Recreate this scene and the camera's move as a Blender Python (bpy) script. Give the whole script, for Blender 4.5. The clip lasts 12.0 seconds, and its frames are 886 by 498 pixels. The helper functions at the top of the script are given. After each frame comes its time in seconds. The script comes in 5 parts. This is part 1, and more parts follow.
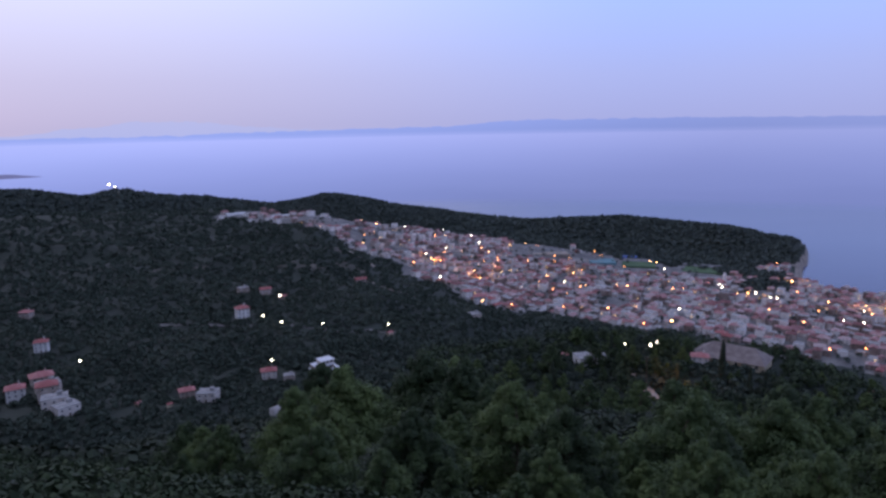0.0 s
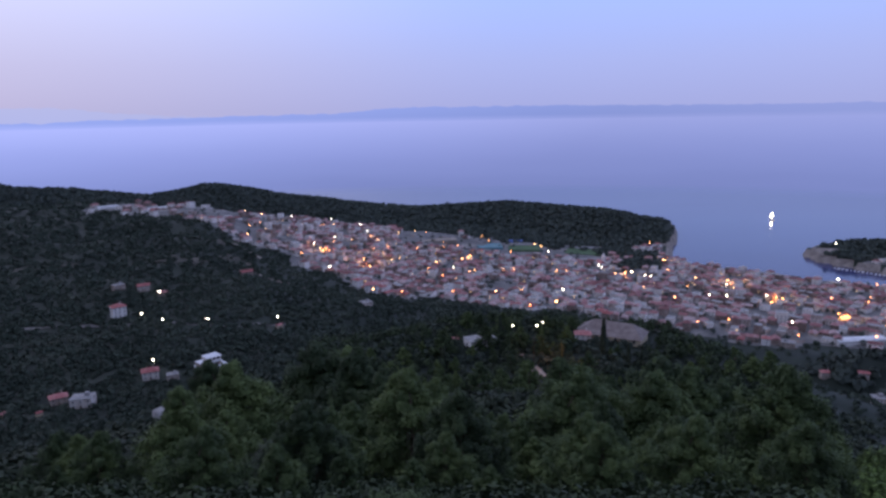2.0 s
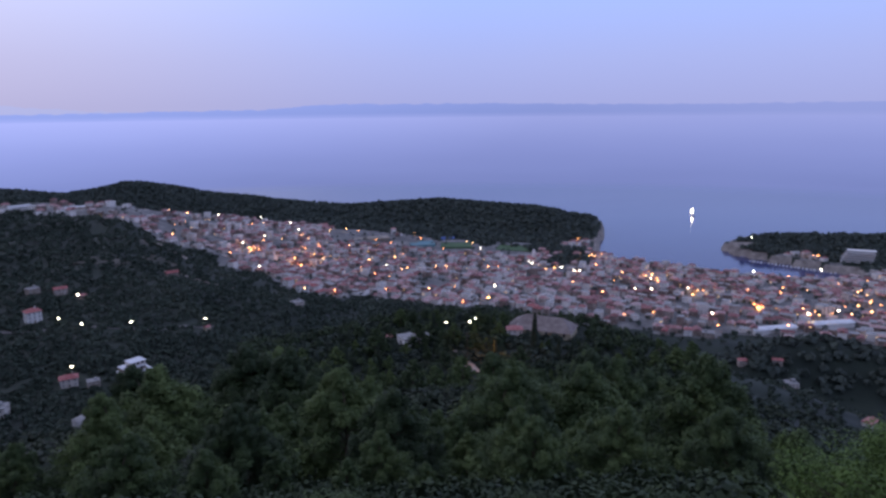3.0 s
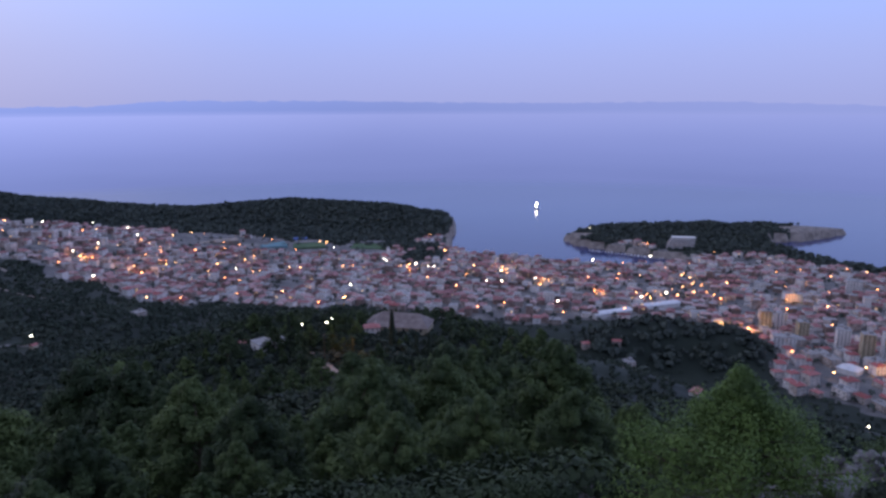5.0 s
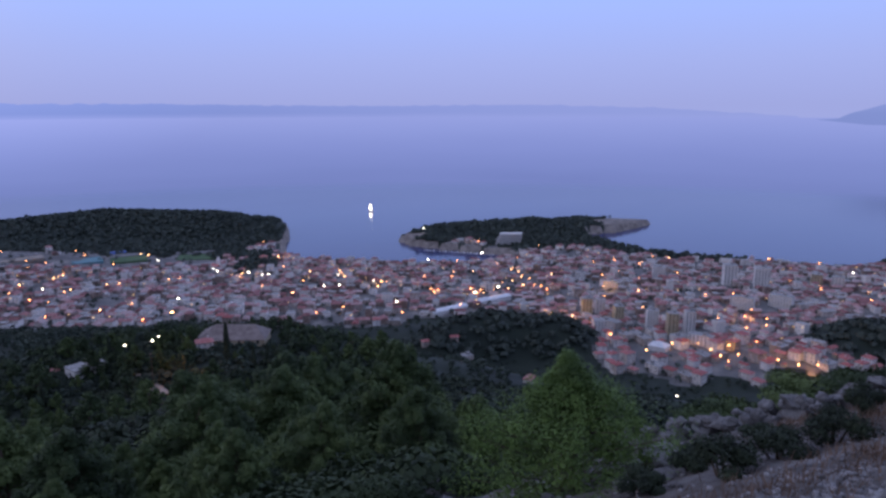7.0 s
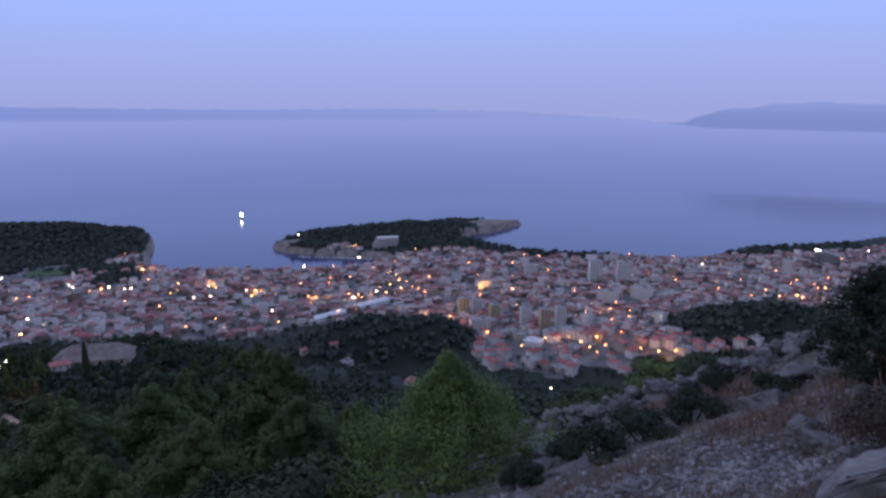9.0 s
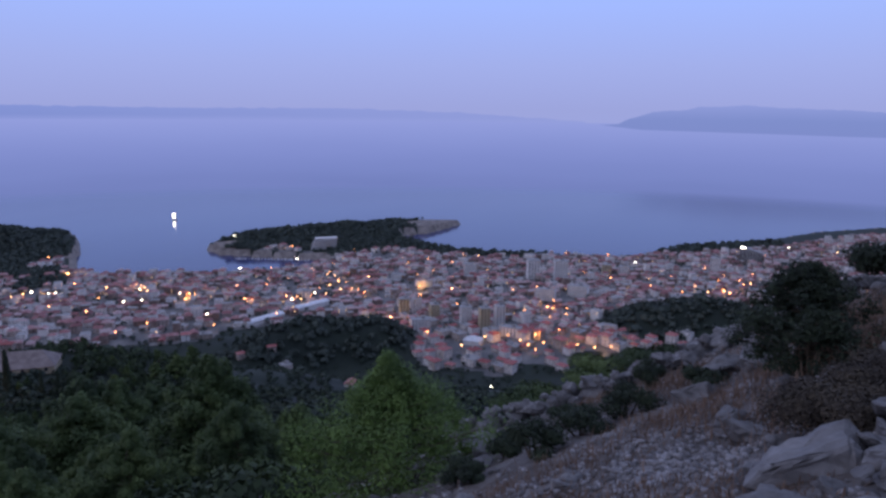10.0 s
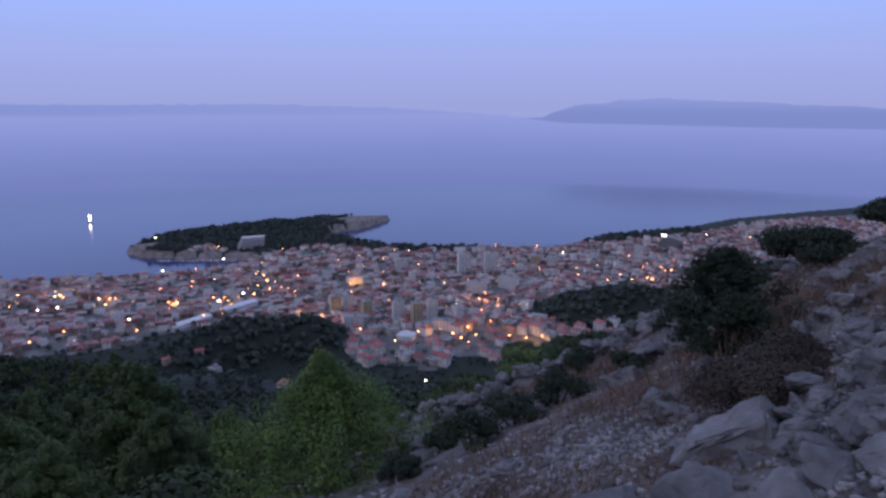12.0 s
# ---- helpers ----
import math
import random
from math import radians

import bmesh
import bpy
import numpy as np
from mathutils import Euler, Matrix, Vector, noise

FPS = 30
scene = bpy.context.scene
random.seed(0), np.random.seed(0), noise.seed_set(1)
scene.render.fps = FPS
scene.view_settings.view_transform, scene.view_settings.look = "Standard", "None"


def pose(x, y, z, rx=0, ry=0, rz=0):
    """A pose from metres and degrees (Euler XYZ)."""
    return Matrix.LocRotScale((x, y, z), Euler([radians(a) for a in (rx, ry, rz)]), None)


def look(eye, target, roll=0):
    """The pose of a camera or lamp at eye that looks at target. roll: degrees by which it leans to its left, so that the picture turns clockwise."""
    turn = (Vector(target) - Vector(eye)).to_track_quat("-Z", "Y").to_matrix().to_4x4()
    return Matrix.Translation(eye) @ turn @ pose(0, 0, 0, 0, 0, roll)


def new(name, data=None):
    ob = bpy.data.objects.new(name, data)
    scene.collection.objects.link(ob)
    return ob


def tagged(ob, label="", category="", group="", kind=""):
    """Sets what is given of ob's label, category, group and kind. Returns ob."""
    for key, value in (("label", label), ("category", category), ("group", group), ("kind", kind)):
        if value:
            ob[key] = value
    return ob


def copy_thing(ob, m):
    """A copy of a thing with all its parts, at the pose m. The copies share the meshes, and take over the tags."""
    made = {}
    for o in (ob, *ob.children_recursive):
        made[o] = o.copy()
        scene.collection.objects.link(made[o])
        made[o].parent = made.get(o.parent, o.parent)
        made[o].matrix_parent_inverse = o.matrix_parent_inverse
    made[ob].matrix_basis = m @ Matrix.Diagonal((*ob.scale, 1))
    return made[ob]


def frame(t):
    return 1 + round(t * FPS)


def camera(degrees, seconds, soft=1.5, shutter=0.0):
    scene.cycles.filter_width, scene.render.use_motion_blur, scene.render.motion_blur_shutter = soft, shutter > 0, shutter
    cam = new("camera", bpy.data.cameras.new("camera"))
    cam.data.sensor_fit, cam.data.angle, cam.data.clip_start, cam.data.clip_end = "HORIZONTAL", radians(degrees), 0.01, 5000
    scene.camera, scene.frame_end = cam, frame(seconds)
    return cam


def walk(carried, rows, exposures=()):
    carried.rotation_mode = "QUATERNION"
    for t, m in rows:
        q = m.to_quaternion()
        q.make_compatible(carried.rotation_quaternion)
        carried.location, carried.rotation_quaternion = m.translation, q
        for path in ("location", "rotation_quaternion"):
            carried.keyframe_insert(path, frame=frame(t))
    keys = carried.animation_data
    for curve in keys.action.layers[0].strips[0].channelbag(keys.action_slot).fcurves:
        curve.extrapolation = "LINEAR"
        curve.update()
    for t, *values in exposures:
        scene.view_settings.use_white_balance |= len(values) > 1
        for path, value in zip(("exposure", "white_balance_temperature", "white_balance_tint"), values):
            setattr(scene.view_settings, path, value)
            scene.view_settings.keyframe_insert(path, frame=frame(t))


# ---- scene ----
EYE = (0.0, 0.0, 300.0)


def aim(yaw, tilt, lean):
    """The camera stands on the hillside and only turns."""
    return pose(*EYE, 90 + tilt, 0, yaw) @ pose(0, 0, 0, 0, 0, lean)


cam = camera(65.10, 12.0, soft=2.7)
PATH = [
    (0.0, aim(-11.27, -10.30, -1.16)),
    (0.5, aim(-12.30, -10.51, -1.21)),
    (1.0, aim(-14.66, -10.84, -0.95)),
    (1.5, aim(-17.57, -11.17, -1.01)),
    (2.0, aim(-20.51, -11.48, -1.03)),
    (2.5, aim(-23.23, -11.71, -0.92)),
    (3.0, aim(-26.19, -11.76, -0.54)),
    (5.0, aim(-38.42, -11.99, -0.15)),
    (5.5, aim(-41.64, -12.02, -0.20)),
    (6.0, aim(-45.32, -12.01, 0.14)),
    (6.5, aim(-48.80, -11.94, 0.20)),
    (7.0, aim(-52.17, -11.78, -0.11)),
    (9.0, aim(-62.52, -11.46, 0.05)),
    (9.5, aim(-64.93, -11.44, 0.37)),
    (10.0, aim(-67.60, -11.42, 0.61)),
    (10.5, aim(-69.97, -11.47, 0.58)),
    (11.0, aim(-72.02, -11.55, 0.46)),
    (11.5, aim(-73.44, -11.68, 0.32)),
    (12.0, aim(-73.44, -11.80, 0.14)),
]
walk(cam, PATH, exposures=[(0.0, 0.23, 6800, 10), (3.0, 0.22, 6800, 10), (6.0, 0.17, 6550, 10), (9.5, 0.07, 6500, 10), (12.0, 0.06, 6500, 10)])

# ---- world and light ----
world = bpy.data.worlds.new("dusk_sky")
scene.world = world
world.use_nodes = True
wn, wl = world.node_tree.nodes, world.node_tree.links
wn.clear()


def ramp_node(nodes, stops, interp="LINEAR"):
    r = nodes.new("ShaderNodeValToRGB")
    r.color_ramp.interpolation = interp
    while len(r.color_ramp.elements) < len(stops):
        r.color_ramp.elements.new(0.5)
    for e, (p, c) in zip(r.color_ramp.elements, stops):
        e.position, e.color = p, (*c, 1)
    return r


def make_sky():
    tc = wn.new("ShaderNodeTexCoord")
    sep = wn.new("ShaderNodeSeparateXYZ")
    wl.new(tc.outputs["Generated"], sep.inputs[0])
    # blue side of the dusk sky, by the height over the horizon
    cool = ramp_node(wn, [(0.0, (0.322, 0.362, 0.69)), (0.06, (0.342, 0.41, 0.795)), (0.17, (0.345, 0.49, 1.03)),
                          (0.45, (0.37, 0.45, 0.80)), (1.0, (0.30, 0.35, 0.58))])
    # glowing side, towards the hidden sun
    warm = ramp_node(wn, [(0.0, (0.43, 0.415, 0.635)), (0.06, (0.50, 0.49, 0.735)), (0.17, (0.68, 0.70, 1.0)),
                          (0.45, (0.50, 0.53, 0.80)), (1.0, (0.30, 0.35, 0.58))])
    wl.new(sep.outputs["Z"], cool.inputs[0])
    wl.new(sep.outputs["Z"], warm.inputs[0])
    dot = wn.new("ShaderNodeVectorMath")
    dot.operation = "DOT_PRODUCT"
    wl.new(tc.outputs["Generated"], dot.inputs[0])
    dot.inputs[1].default_value = (-0.64, 0.77, 0.0)
    rng = wn.new("ShaderNodeMapRange")
    rng.interpolation_type = "SMOOTHSTEP"
    rng.inputs["From Min"].default_value, rng.inputs["From Max"].default_value = 0.35, 1.1
    wl.new(dot.outputs["Value"], rng.inputs["Value"])
    mix = wn.new("ShaderNodeMix")
    mix.data_type = "RGBA"
    wl.new(rng.outputs["Result"], mix.inputs["Factor"])
    wl.new(cool.outputs[0], mix.inputs["A"])
    wl.new(warm.outputs[0], mix.inputs["B"])
    sky = wn.new("ShaderNodeTexSky")
    sky.sky_type, sky.sun_disc = "NISHITA", False
    sky.sun_elevation, sky.sun_rotation = radians(1.0), radians(-40)
    bg1, bg2 = wn.new("ShaderNodeBackground"), wn.new("ShaderNodeBackground")
    wl.new(mix.outputs["Result"], bg1.inputs["Color"])
    wl.new(sky.outputs[0], bg2.inputs["Color"])
    bg1.inputs["Strength"].default_value, bg2.inputs["Strength"].default_value = 1.0, 0.006
    add, out = wn.new("ShaderNodeAddShader"), wn.new("ShaderNodeOutputWorld")
    wl.new(bg1.outputs[0], add.inputs[0])
    wl.new(bg2.outputs[0], add.inputs[1])
    wl.new(add.outputs[0], out.inputs["Surface"])


make_sky()
sun_data = bpy.data.lights.new("sun", "SUN")
sun_data.energy, sun_data.angle, sun_data.color = 0.15, radians(40), (0.95, 0.9, 1.0)
sun = new("sun", sun_data)
sun.matrix_world = look((-400, 480, 700), (0, 0, 300))

# ---- materials ----


def material(name, rough=0.8, metal=0.0):
    m = bpy.data.materials.new(name)
    m.use_nodes = True
    p = m.node_tree.nodes["Principled BSDF"]
    p.inputs["Roughness"].default_value, p.inputs["Metallic"].default_value = rough, metal
    return m, m.node_tree.nodes, m.node_tree.links, p


def mottled(name, stops, scale=1.0, detail=6.0, rough=0.85, bump=0.3, fine=8.0, island=0.0, per_object=0.0, dist=0.05):
    """A surface with a ramp of colours over two sizes of noise, and relief."""
    m, n, l, p = material(name, rough)
    tc = n.new("ShaderNodeNewGeometry") if not per_object else n.new("ShaderNodeTexCoord")
    place = tc.outputs["Position"] if not per_object else tc.outputs["Object"]
    a, b = n.new("ShaderNodeTexNoise"), n.new("ShaderNodeTexNoise")
    a.inputs["Scale"].default_value, a.inputs["Detail"].default_value = scale, detail
    b.inputs["Scale"].default_value, b.inputs["Detail"].default_value = scale * fine, 4.0
    l.new(place, a.inputs["Vector"])
    l.new(place, b.inputs["Vector"])
    avg = n.new("ShaderNodeMath")
    avg.operation = "MULTIPLY_ADD"
    l.new(b.outputs[0], avg.inputs[0])
    avg.inputs[1].default_value = 0.4
    sc = n.new("ShaderNodeMath")
    sc.operation = "MULTIPLY_ADD"
    l.new(a.outputs[0], sc.inputs[0])
    sc.inputs[1].default_value, sc.inputs[2].default_value = 1.3, -0.35
    l.new(sc.outputs[0], avg.inputs[2])
    last = avg.outputs[0]
    if island or per_object:
        g = n.new("ShaderNodeNewGeometry") if island else n.new("ShaderNodeObjectInfo")
        src = g.outputs["Random Per Island"] if island else g.outputs["Random"]
        k = n.new("ShaderNodeMath")
        k.operation = "MULTIPLY_ADD"
        l.new(src, k.inputs[0])
        k.inputs[1].default_value, k.inputs[2].default_value = island or per_object, -0.5 * (island or per_object)
        s = n.new("ShaderNodeMath")
        s.operation = "ADD"
        l.new(last, s.inputs[0])
        l.new(k.outputs[0], s.inputs[1])
        last = s.outputs[0]
    r = ramp_node(n, stops)
    l.new(last, r.inputs[0])
    l.new(r.outputs[0], p.inputs["Base Color"])
    if bump:
        bp = n.new("ShaderNodeBump")
        bp.inputs["Strength"].default_value, bp.inputs["Distance"].default_value = bump, dist
        l.new(avg.outputs[0], bp.inputs["Height"])
        l.new(bp.outputs[0], p.inputs["Normal"])
    return m


def plain(name, colour, rough=0.7, metal=0.0, glow=0.0):
    m, n, l, p = material(name, rough, metal)
    p.inputs["Base Color"].default_value = (*colour, 1)
    if glow:
        p.inputs["Emission Color"].default_value = (*colour, 1)
        p.inputs["Emission Strength"].default_value = glow
    return m


def haze_glow_material(name, stops, scale=0.002, wet=0.0, pale=None):
    """Distance with haze painted as a self-lit glow that changes with height. wet: the height by which open water has
    turned into that glow.
    pale: the painted haze that swallows it towards the blue side of the sky."""
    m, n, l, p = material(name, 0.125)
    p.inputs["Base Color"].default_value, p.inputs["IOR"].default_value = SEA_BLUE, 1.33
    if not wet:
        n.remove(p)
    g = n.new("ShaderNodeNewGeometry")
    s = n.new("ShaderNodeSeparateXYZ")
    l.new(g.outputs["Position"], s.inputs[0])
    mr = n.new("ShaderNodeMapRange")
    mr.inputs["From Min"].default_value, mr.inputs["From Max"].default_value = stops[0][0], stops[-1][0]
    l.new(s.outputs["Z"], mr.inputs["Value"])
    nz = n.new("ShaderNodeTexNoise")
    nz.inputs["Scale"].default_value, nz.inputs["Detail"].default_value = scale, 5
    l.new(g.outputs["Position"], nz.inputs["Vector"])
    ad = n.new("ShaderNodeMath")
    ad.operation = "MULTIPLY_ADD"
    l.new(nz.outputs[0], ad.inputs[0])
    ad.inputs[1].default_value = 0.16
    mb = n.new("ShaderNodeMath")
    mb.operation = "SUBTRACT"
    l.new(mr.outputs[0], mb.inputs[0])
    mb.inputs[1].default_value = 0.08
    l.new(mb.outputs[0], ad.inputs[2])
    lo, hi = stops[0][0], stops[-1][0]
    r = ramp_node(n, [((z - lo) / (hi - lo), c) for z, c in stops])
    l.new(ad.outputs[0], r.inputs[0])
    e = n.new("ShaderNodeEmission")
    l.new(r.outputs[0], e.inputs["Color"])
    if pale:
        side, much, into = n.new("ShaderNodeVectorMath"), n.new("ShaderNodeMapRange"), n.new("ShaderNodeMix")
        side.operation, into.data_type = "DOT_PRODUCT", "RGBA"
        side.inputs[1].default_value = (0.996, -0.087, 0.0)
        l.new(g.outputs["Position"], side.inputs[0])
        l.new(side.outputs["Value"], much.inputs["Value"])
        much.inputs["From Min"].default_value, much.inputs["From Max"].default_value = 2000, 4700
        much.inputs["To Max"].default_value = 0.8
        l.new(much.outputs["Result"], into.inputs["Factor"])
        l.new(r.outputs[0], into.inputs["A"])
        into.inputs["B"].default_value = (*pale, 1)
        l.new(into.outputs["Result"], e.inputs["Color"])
    # the painted haze glows brighter towards the glowing side of the sky
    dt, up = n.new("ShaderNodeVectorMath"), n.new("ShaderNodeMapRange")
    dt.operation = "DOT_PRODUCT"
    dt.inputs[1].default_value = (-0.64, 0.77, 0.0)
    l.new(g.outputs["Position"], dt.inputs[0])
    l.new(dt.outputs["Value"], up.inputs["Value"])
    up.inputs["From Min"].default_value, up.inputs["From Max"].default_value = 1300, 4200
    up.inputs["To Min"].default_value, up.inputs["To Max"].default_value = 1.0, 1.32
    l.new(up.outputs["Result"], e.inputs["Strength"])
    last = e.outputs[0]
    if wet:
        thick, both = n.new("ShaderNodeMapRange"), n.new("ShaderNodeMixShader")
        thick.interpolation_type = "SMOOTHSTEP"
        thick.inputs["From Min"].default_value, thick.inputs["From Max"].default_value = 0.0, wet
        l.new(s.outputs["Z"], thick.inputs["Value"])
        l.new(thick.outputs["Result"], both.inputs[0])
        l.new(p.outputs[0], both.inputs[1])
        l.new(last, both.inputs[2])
        last = both.outputs[0]
    l.new(last, n["Material Output"].inputs["Surface"])
    return m


SEA_BLUE = (0.045, 0.055, 0.15, 1)


def water_material():
    m, n, l, p = material("sea_water", 0.22)
    p.inputs["Base Color"].default_value = SEA_BLUE
    p.inputs["IOR"].default_value = 1.33
    g = n.new("ShaderNodeNewGeometry")
    big, small = n.new("ShaderNodeTexNoise"), n.new("ShaderNodeTexNoise")
    big.inputs["Scale"].default_value, big.inputs["Detail"].default_value = 0.004, 4
    small.inputs["Scale"].default_value, small.inputs["Detail"].default_value = 0.25, 5
    mp = n.new("ShaderNodeMapping")
    mp.inputs["Rotation"].default_value = (0, 0, radians(35))
    mp.inputs["Scale"].default_value = (0.25, 1.0, 1.0)
    l.new(g.outputs["Position"], mp.inputs[0])
    l.new(mp.outputs[0], big.inputs["Vector"])
    l.new(g.outputs["Position"], small.inputs["Vector"])
    r = n.new("ShaderNodeMapRange")
    r.inputs["From Min"].default_value, r.inputs["From Max"].default_value = 0.35, 0.65
    r.inputs["To Min"].default_value, r.inputs["To Max"].default_value = 0.115, 0.14
    l.new(big.outputs[0], r.inputs["Value"])
    l.new(r.outputs[0], p.inputs["Roughness"])
    bp = n.new("ShaderNodeBump")
    bp.inputs["Strength"].default_value, bp.inputs["Distance"].default_value = 0.05, 0.3
    l.new(small.outputs[0], bp.inputs["Height"])
    l.new(bp.outputs[0], p.inputs["Normal"])
    return m


SEA = water_material()
GROUND = mottled("hillside_soil", [(0.3, (0.008, 0.016, 0.010)), (0.6, (0.013, 0.023, 0.014)), (0.8, (0.020, 0.031, 0.019)), (0.97, (0.045, 0.045, 0.034))],
                 scale=0.03, fine=9.0, bump=0.6, dist=0.6)
TOWN_GROUND = mottled("town_paving", [(0.3, (0.11, 0.11, 0.11)), (0.6, (0.19, 0.18, 0.175)), (0.8, (0.29, 0.27, 0.25))], scale=0.05, fine=6.0, bump=0.2)

# ---- the lie of the land ----
COAST = [(-4200, 1300), (-1500, 2250), (-700, 2450), (0, 2400), (300, 2300), (700, 1900), (1000, 1520), (1110, 1375), (1035, 1255),
         (930, 1150), (880, 1080), (864, 1014), (924, 919), (955, 859), (1003, 780), (1060, 735), (1130, 705), (1168, 740), (1150, 800),
         (1131, 893), (1124, 960), (1150, 1018), (1265, 1051), (1450, 960), (1640, 800), (1713, 648), (1553, 672), (1470, 718), (1405, 665),
         (1335, 510), (1370, 368), (1388, 278), (1434, 168), (1589, 86), (1708, -62), (1919, -206), (2064, -363), (2320, -658), (2900, -1500), (4200, -4200)]
INLAND = [(4200, -9000), (-9000, -9000), (-9000, 1300)]


def segment_far(x, y, a, b):
    """Distance from points to a segment, and how far along it they lie."""
    dx, dy = b[0] - a[0], b[1] - a[1]
    t = np.clip(((x - a[0]) * dx + (y - a[1]) * dy) / (dx * dx + dy * dy), 0, 1)
    return np.hypot(x - a[0] - t * dx, y - a[1] - t * dy), t


def inland(x, y):
    """Signed distance from the coast; the land is positive."""
    x, y = np.asarray(x, float), np.asarray(y, float)
    far = np.full(x.shape, 1e9)
    for a, b in zip(COAST, COAST[1:]):
        far = np.minimum(far, segment_far(x, y, a, b)[0])
    ring = COAST + INLAND
    inside = np.zeros(x.shape, bool)
    for a, b in zip(ring, ring[1:] + ring[:1]):
        if a[1] != b[1]:
            inside ^= ((a[1] > y) != (b[1] > y)) & (x < (b[0] - a[0]) * (y - a[1]) / (b[1] - a[1]) + a[0])
    return np.where(inside, far, -far)


# crest lines: (x, y, height) along the crest, and the width of its flanks
LEFT_RIDGE = ([(-900, 1750, 172), (-713, 1868, 158), (-554, 1870, 135), (-465, 1894, 142), (-275, 1930, 114), (-80, 1898, 90), (78, 1948, 105), (248, 1884, 70)], 260)
CAPE_RIDGE = ([(78, 1948, 105), (248, 1884, 70), (500, 1720, 43), (764, 1574, 61), (930, 1420, 50), (1010, 1365, 30), (1060, 1345, 12)], 150)
SPUR = ([(-900, 900, 175), (-600, 1150, 150), (-250, 1050, 132), (40, 1000, 122), (130, 970, 82), (195, 880, 60)], 150)
PENINSULA = ([(1190, 985, 8), (1300, 933, 22), (1348, 862, 25), (1406, 825, 34), (1484, 740, 18), (1690, 655, 4)], 75)
KNOLL = ([(70, 320, 180), (150, 292, 186), (205, 262, 182), (250, 225, 160), (300, 205, 130)], 75)
GREEN_HILL = ([(560, 450, 52), (630, 425, 66), (690, 370, 55)], 60)
WOOD_HILL = ([(905, 82, 52), (912, 16, 60), (910, -40, 60)], 72)


FAR_SHORE_WOOD = ([(1520, 95, 0), (1660, -60, 0), (1860, -215, 0), (2010, -380, 0), (2250, -680, 0)], 48)
SHORE_WOOD = ([(1400, 690, 0), (1330, 560, 0), (1335, 480, 0), (1360, 390, 0)], 58)


def crest(x, y, ridge):
    line, wide = ridge
    z = np.full(np.shape(x), -50.0)
    for a, b in zip(line, line[1:]):
        d, t = segment_far(x, y, a, b)
        z = np.maximum(z, (a[2] + t * (b[2] - a[2])) * np.exp(-(d / wide) ** 2))
    return z


def smooth(v, a, b):
    t = np.clip((v - a) / (b - a), 0, 1)
    return t * t * (3 - 2 * t)


def waves(x, y, size, seed):
    """Cheap smooth unevenness between about -1 and 1."""
    rs = np.random.RandomState(seed)
    z = np.zeros(np.shape(x))
    for k in range(7):
        a, p = rs.uniform(0, 6.283), rs.uniform(0, 6.283, 2)
        w = 6.283 / size * rs.uniform(0.5, 1.9)
        z = z + np.sin(w * (x * math.cos(a) + y * math.sin(a)) + p[0]) * np.sin(0.7 * w * (y * math.cos(a) - x * math.sin(a)) + p[1])
    return z / 3.0


DOWN = (math.sin(radians(22)), math.cos(radians(22)))
WALL_A, WALL_N = (10.96, 4.9), (0.595, 0.806)


def land(x, y):
    """Height of the ground over the sea."""
    x, y = np.asarray(x, float), np.asarray(y, float)
    s = inland(x, y)
    r, az = np.hypot(x, y), np.degrees(np.arctan2(x, y))
    z = np.interp(s, [-60, 0, 12, 60, 300, 560, 800, 1000, 1200, 1290, 5000], [-12, -0.5, 3, 6, 20, 46, 105, 180, 262, 298, 2200])
    low = np.interp(az, [-30, 5, 25, 40], [126, 126, 70, 25])
    cap = np.maximum(296 - 0.42 * r, low)
    reach = np.interp(az, [20, 40], [2300, 900])
    capped = smooth(az, -75, -45) * (1 - smooth(az, 112, 135)) * (1 - smooth(r, reach, reach + 300))
    z = z + (np.minimum(z, cap) - z) * capped
    for ridge in (LEFT_RIDGE, CAPE_RIDGE, SPUR, PENINSULA, GREEN_HILL, WOOD_HILL):
        c = crest(x, y, ridge)
        z = np.where(s > 0, np.logaddexp(z / 6, c / 6) * 6, z)
    top, wide = KNOLL
    for a, b in zip(top, top[1:]):
        d, t = segment_far(x, y, a, b)
        z = z + np.maximum(0, a[2] + t * (b[2] - a[2]) - z) * np.exp(-(d / wide) ** 2)
    z = z + smooth(s, 40, 500) * smooth(r, 150, 500) * (waves(x, y, 160, 3) * 4 + waves(x, y, 45, 4) * 1.2)
    # the slope under the camera, and the drop past the dry wall
    near = 298.4 - 0.55 * (x * DOWN[0] + y * DOWN[1])
    past = np.clip((x - WALL_A[0]) * WALL_N[0] + (y - WALL_A[1]) * WALL_N[1], 0, 90)
    near = near - 0.5 * past * smooth(az, 48, 66) * (1 - smooth(az, 115, 135))
    near = near - 0.42 * np.maximum(r - 16, 0) * smooth(az, 84, 102) * (1 - smooth(az, 150, 175))
    near = near + waves(x, y, 5, 5) * 0.10 * smooth(r, 2, 5) + waves(x, y, 1.7, 6) * 0.05 * smooth(r, 2, 5)
    k = 1 - smooth(r, 55, 150)
    return z + (near - z) * k


def steps(a, b, n):
    return list(np.linspace(a, b, n, endpoint=False))


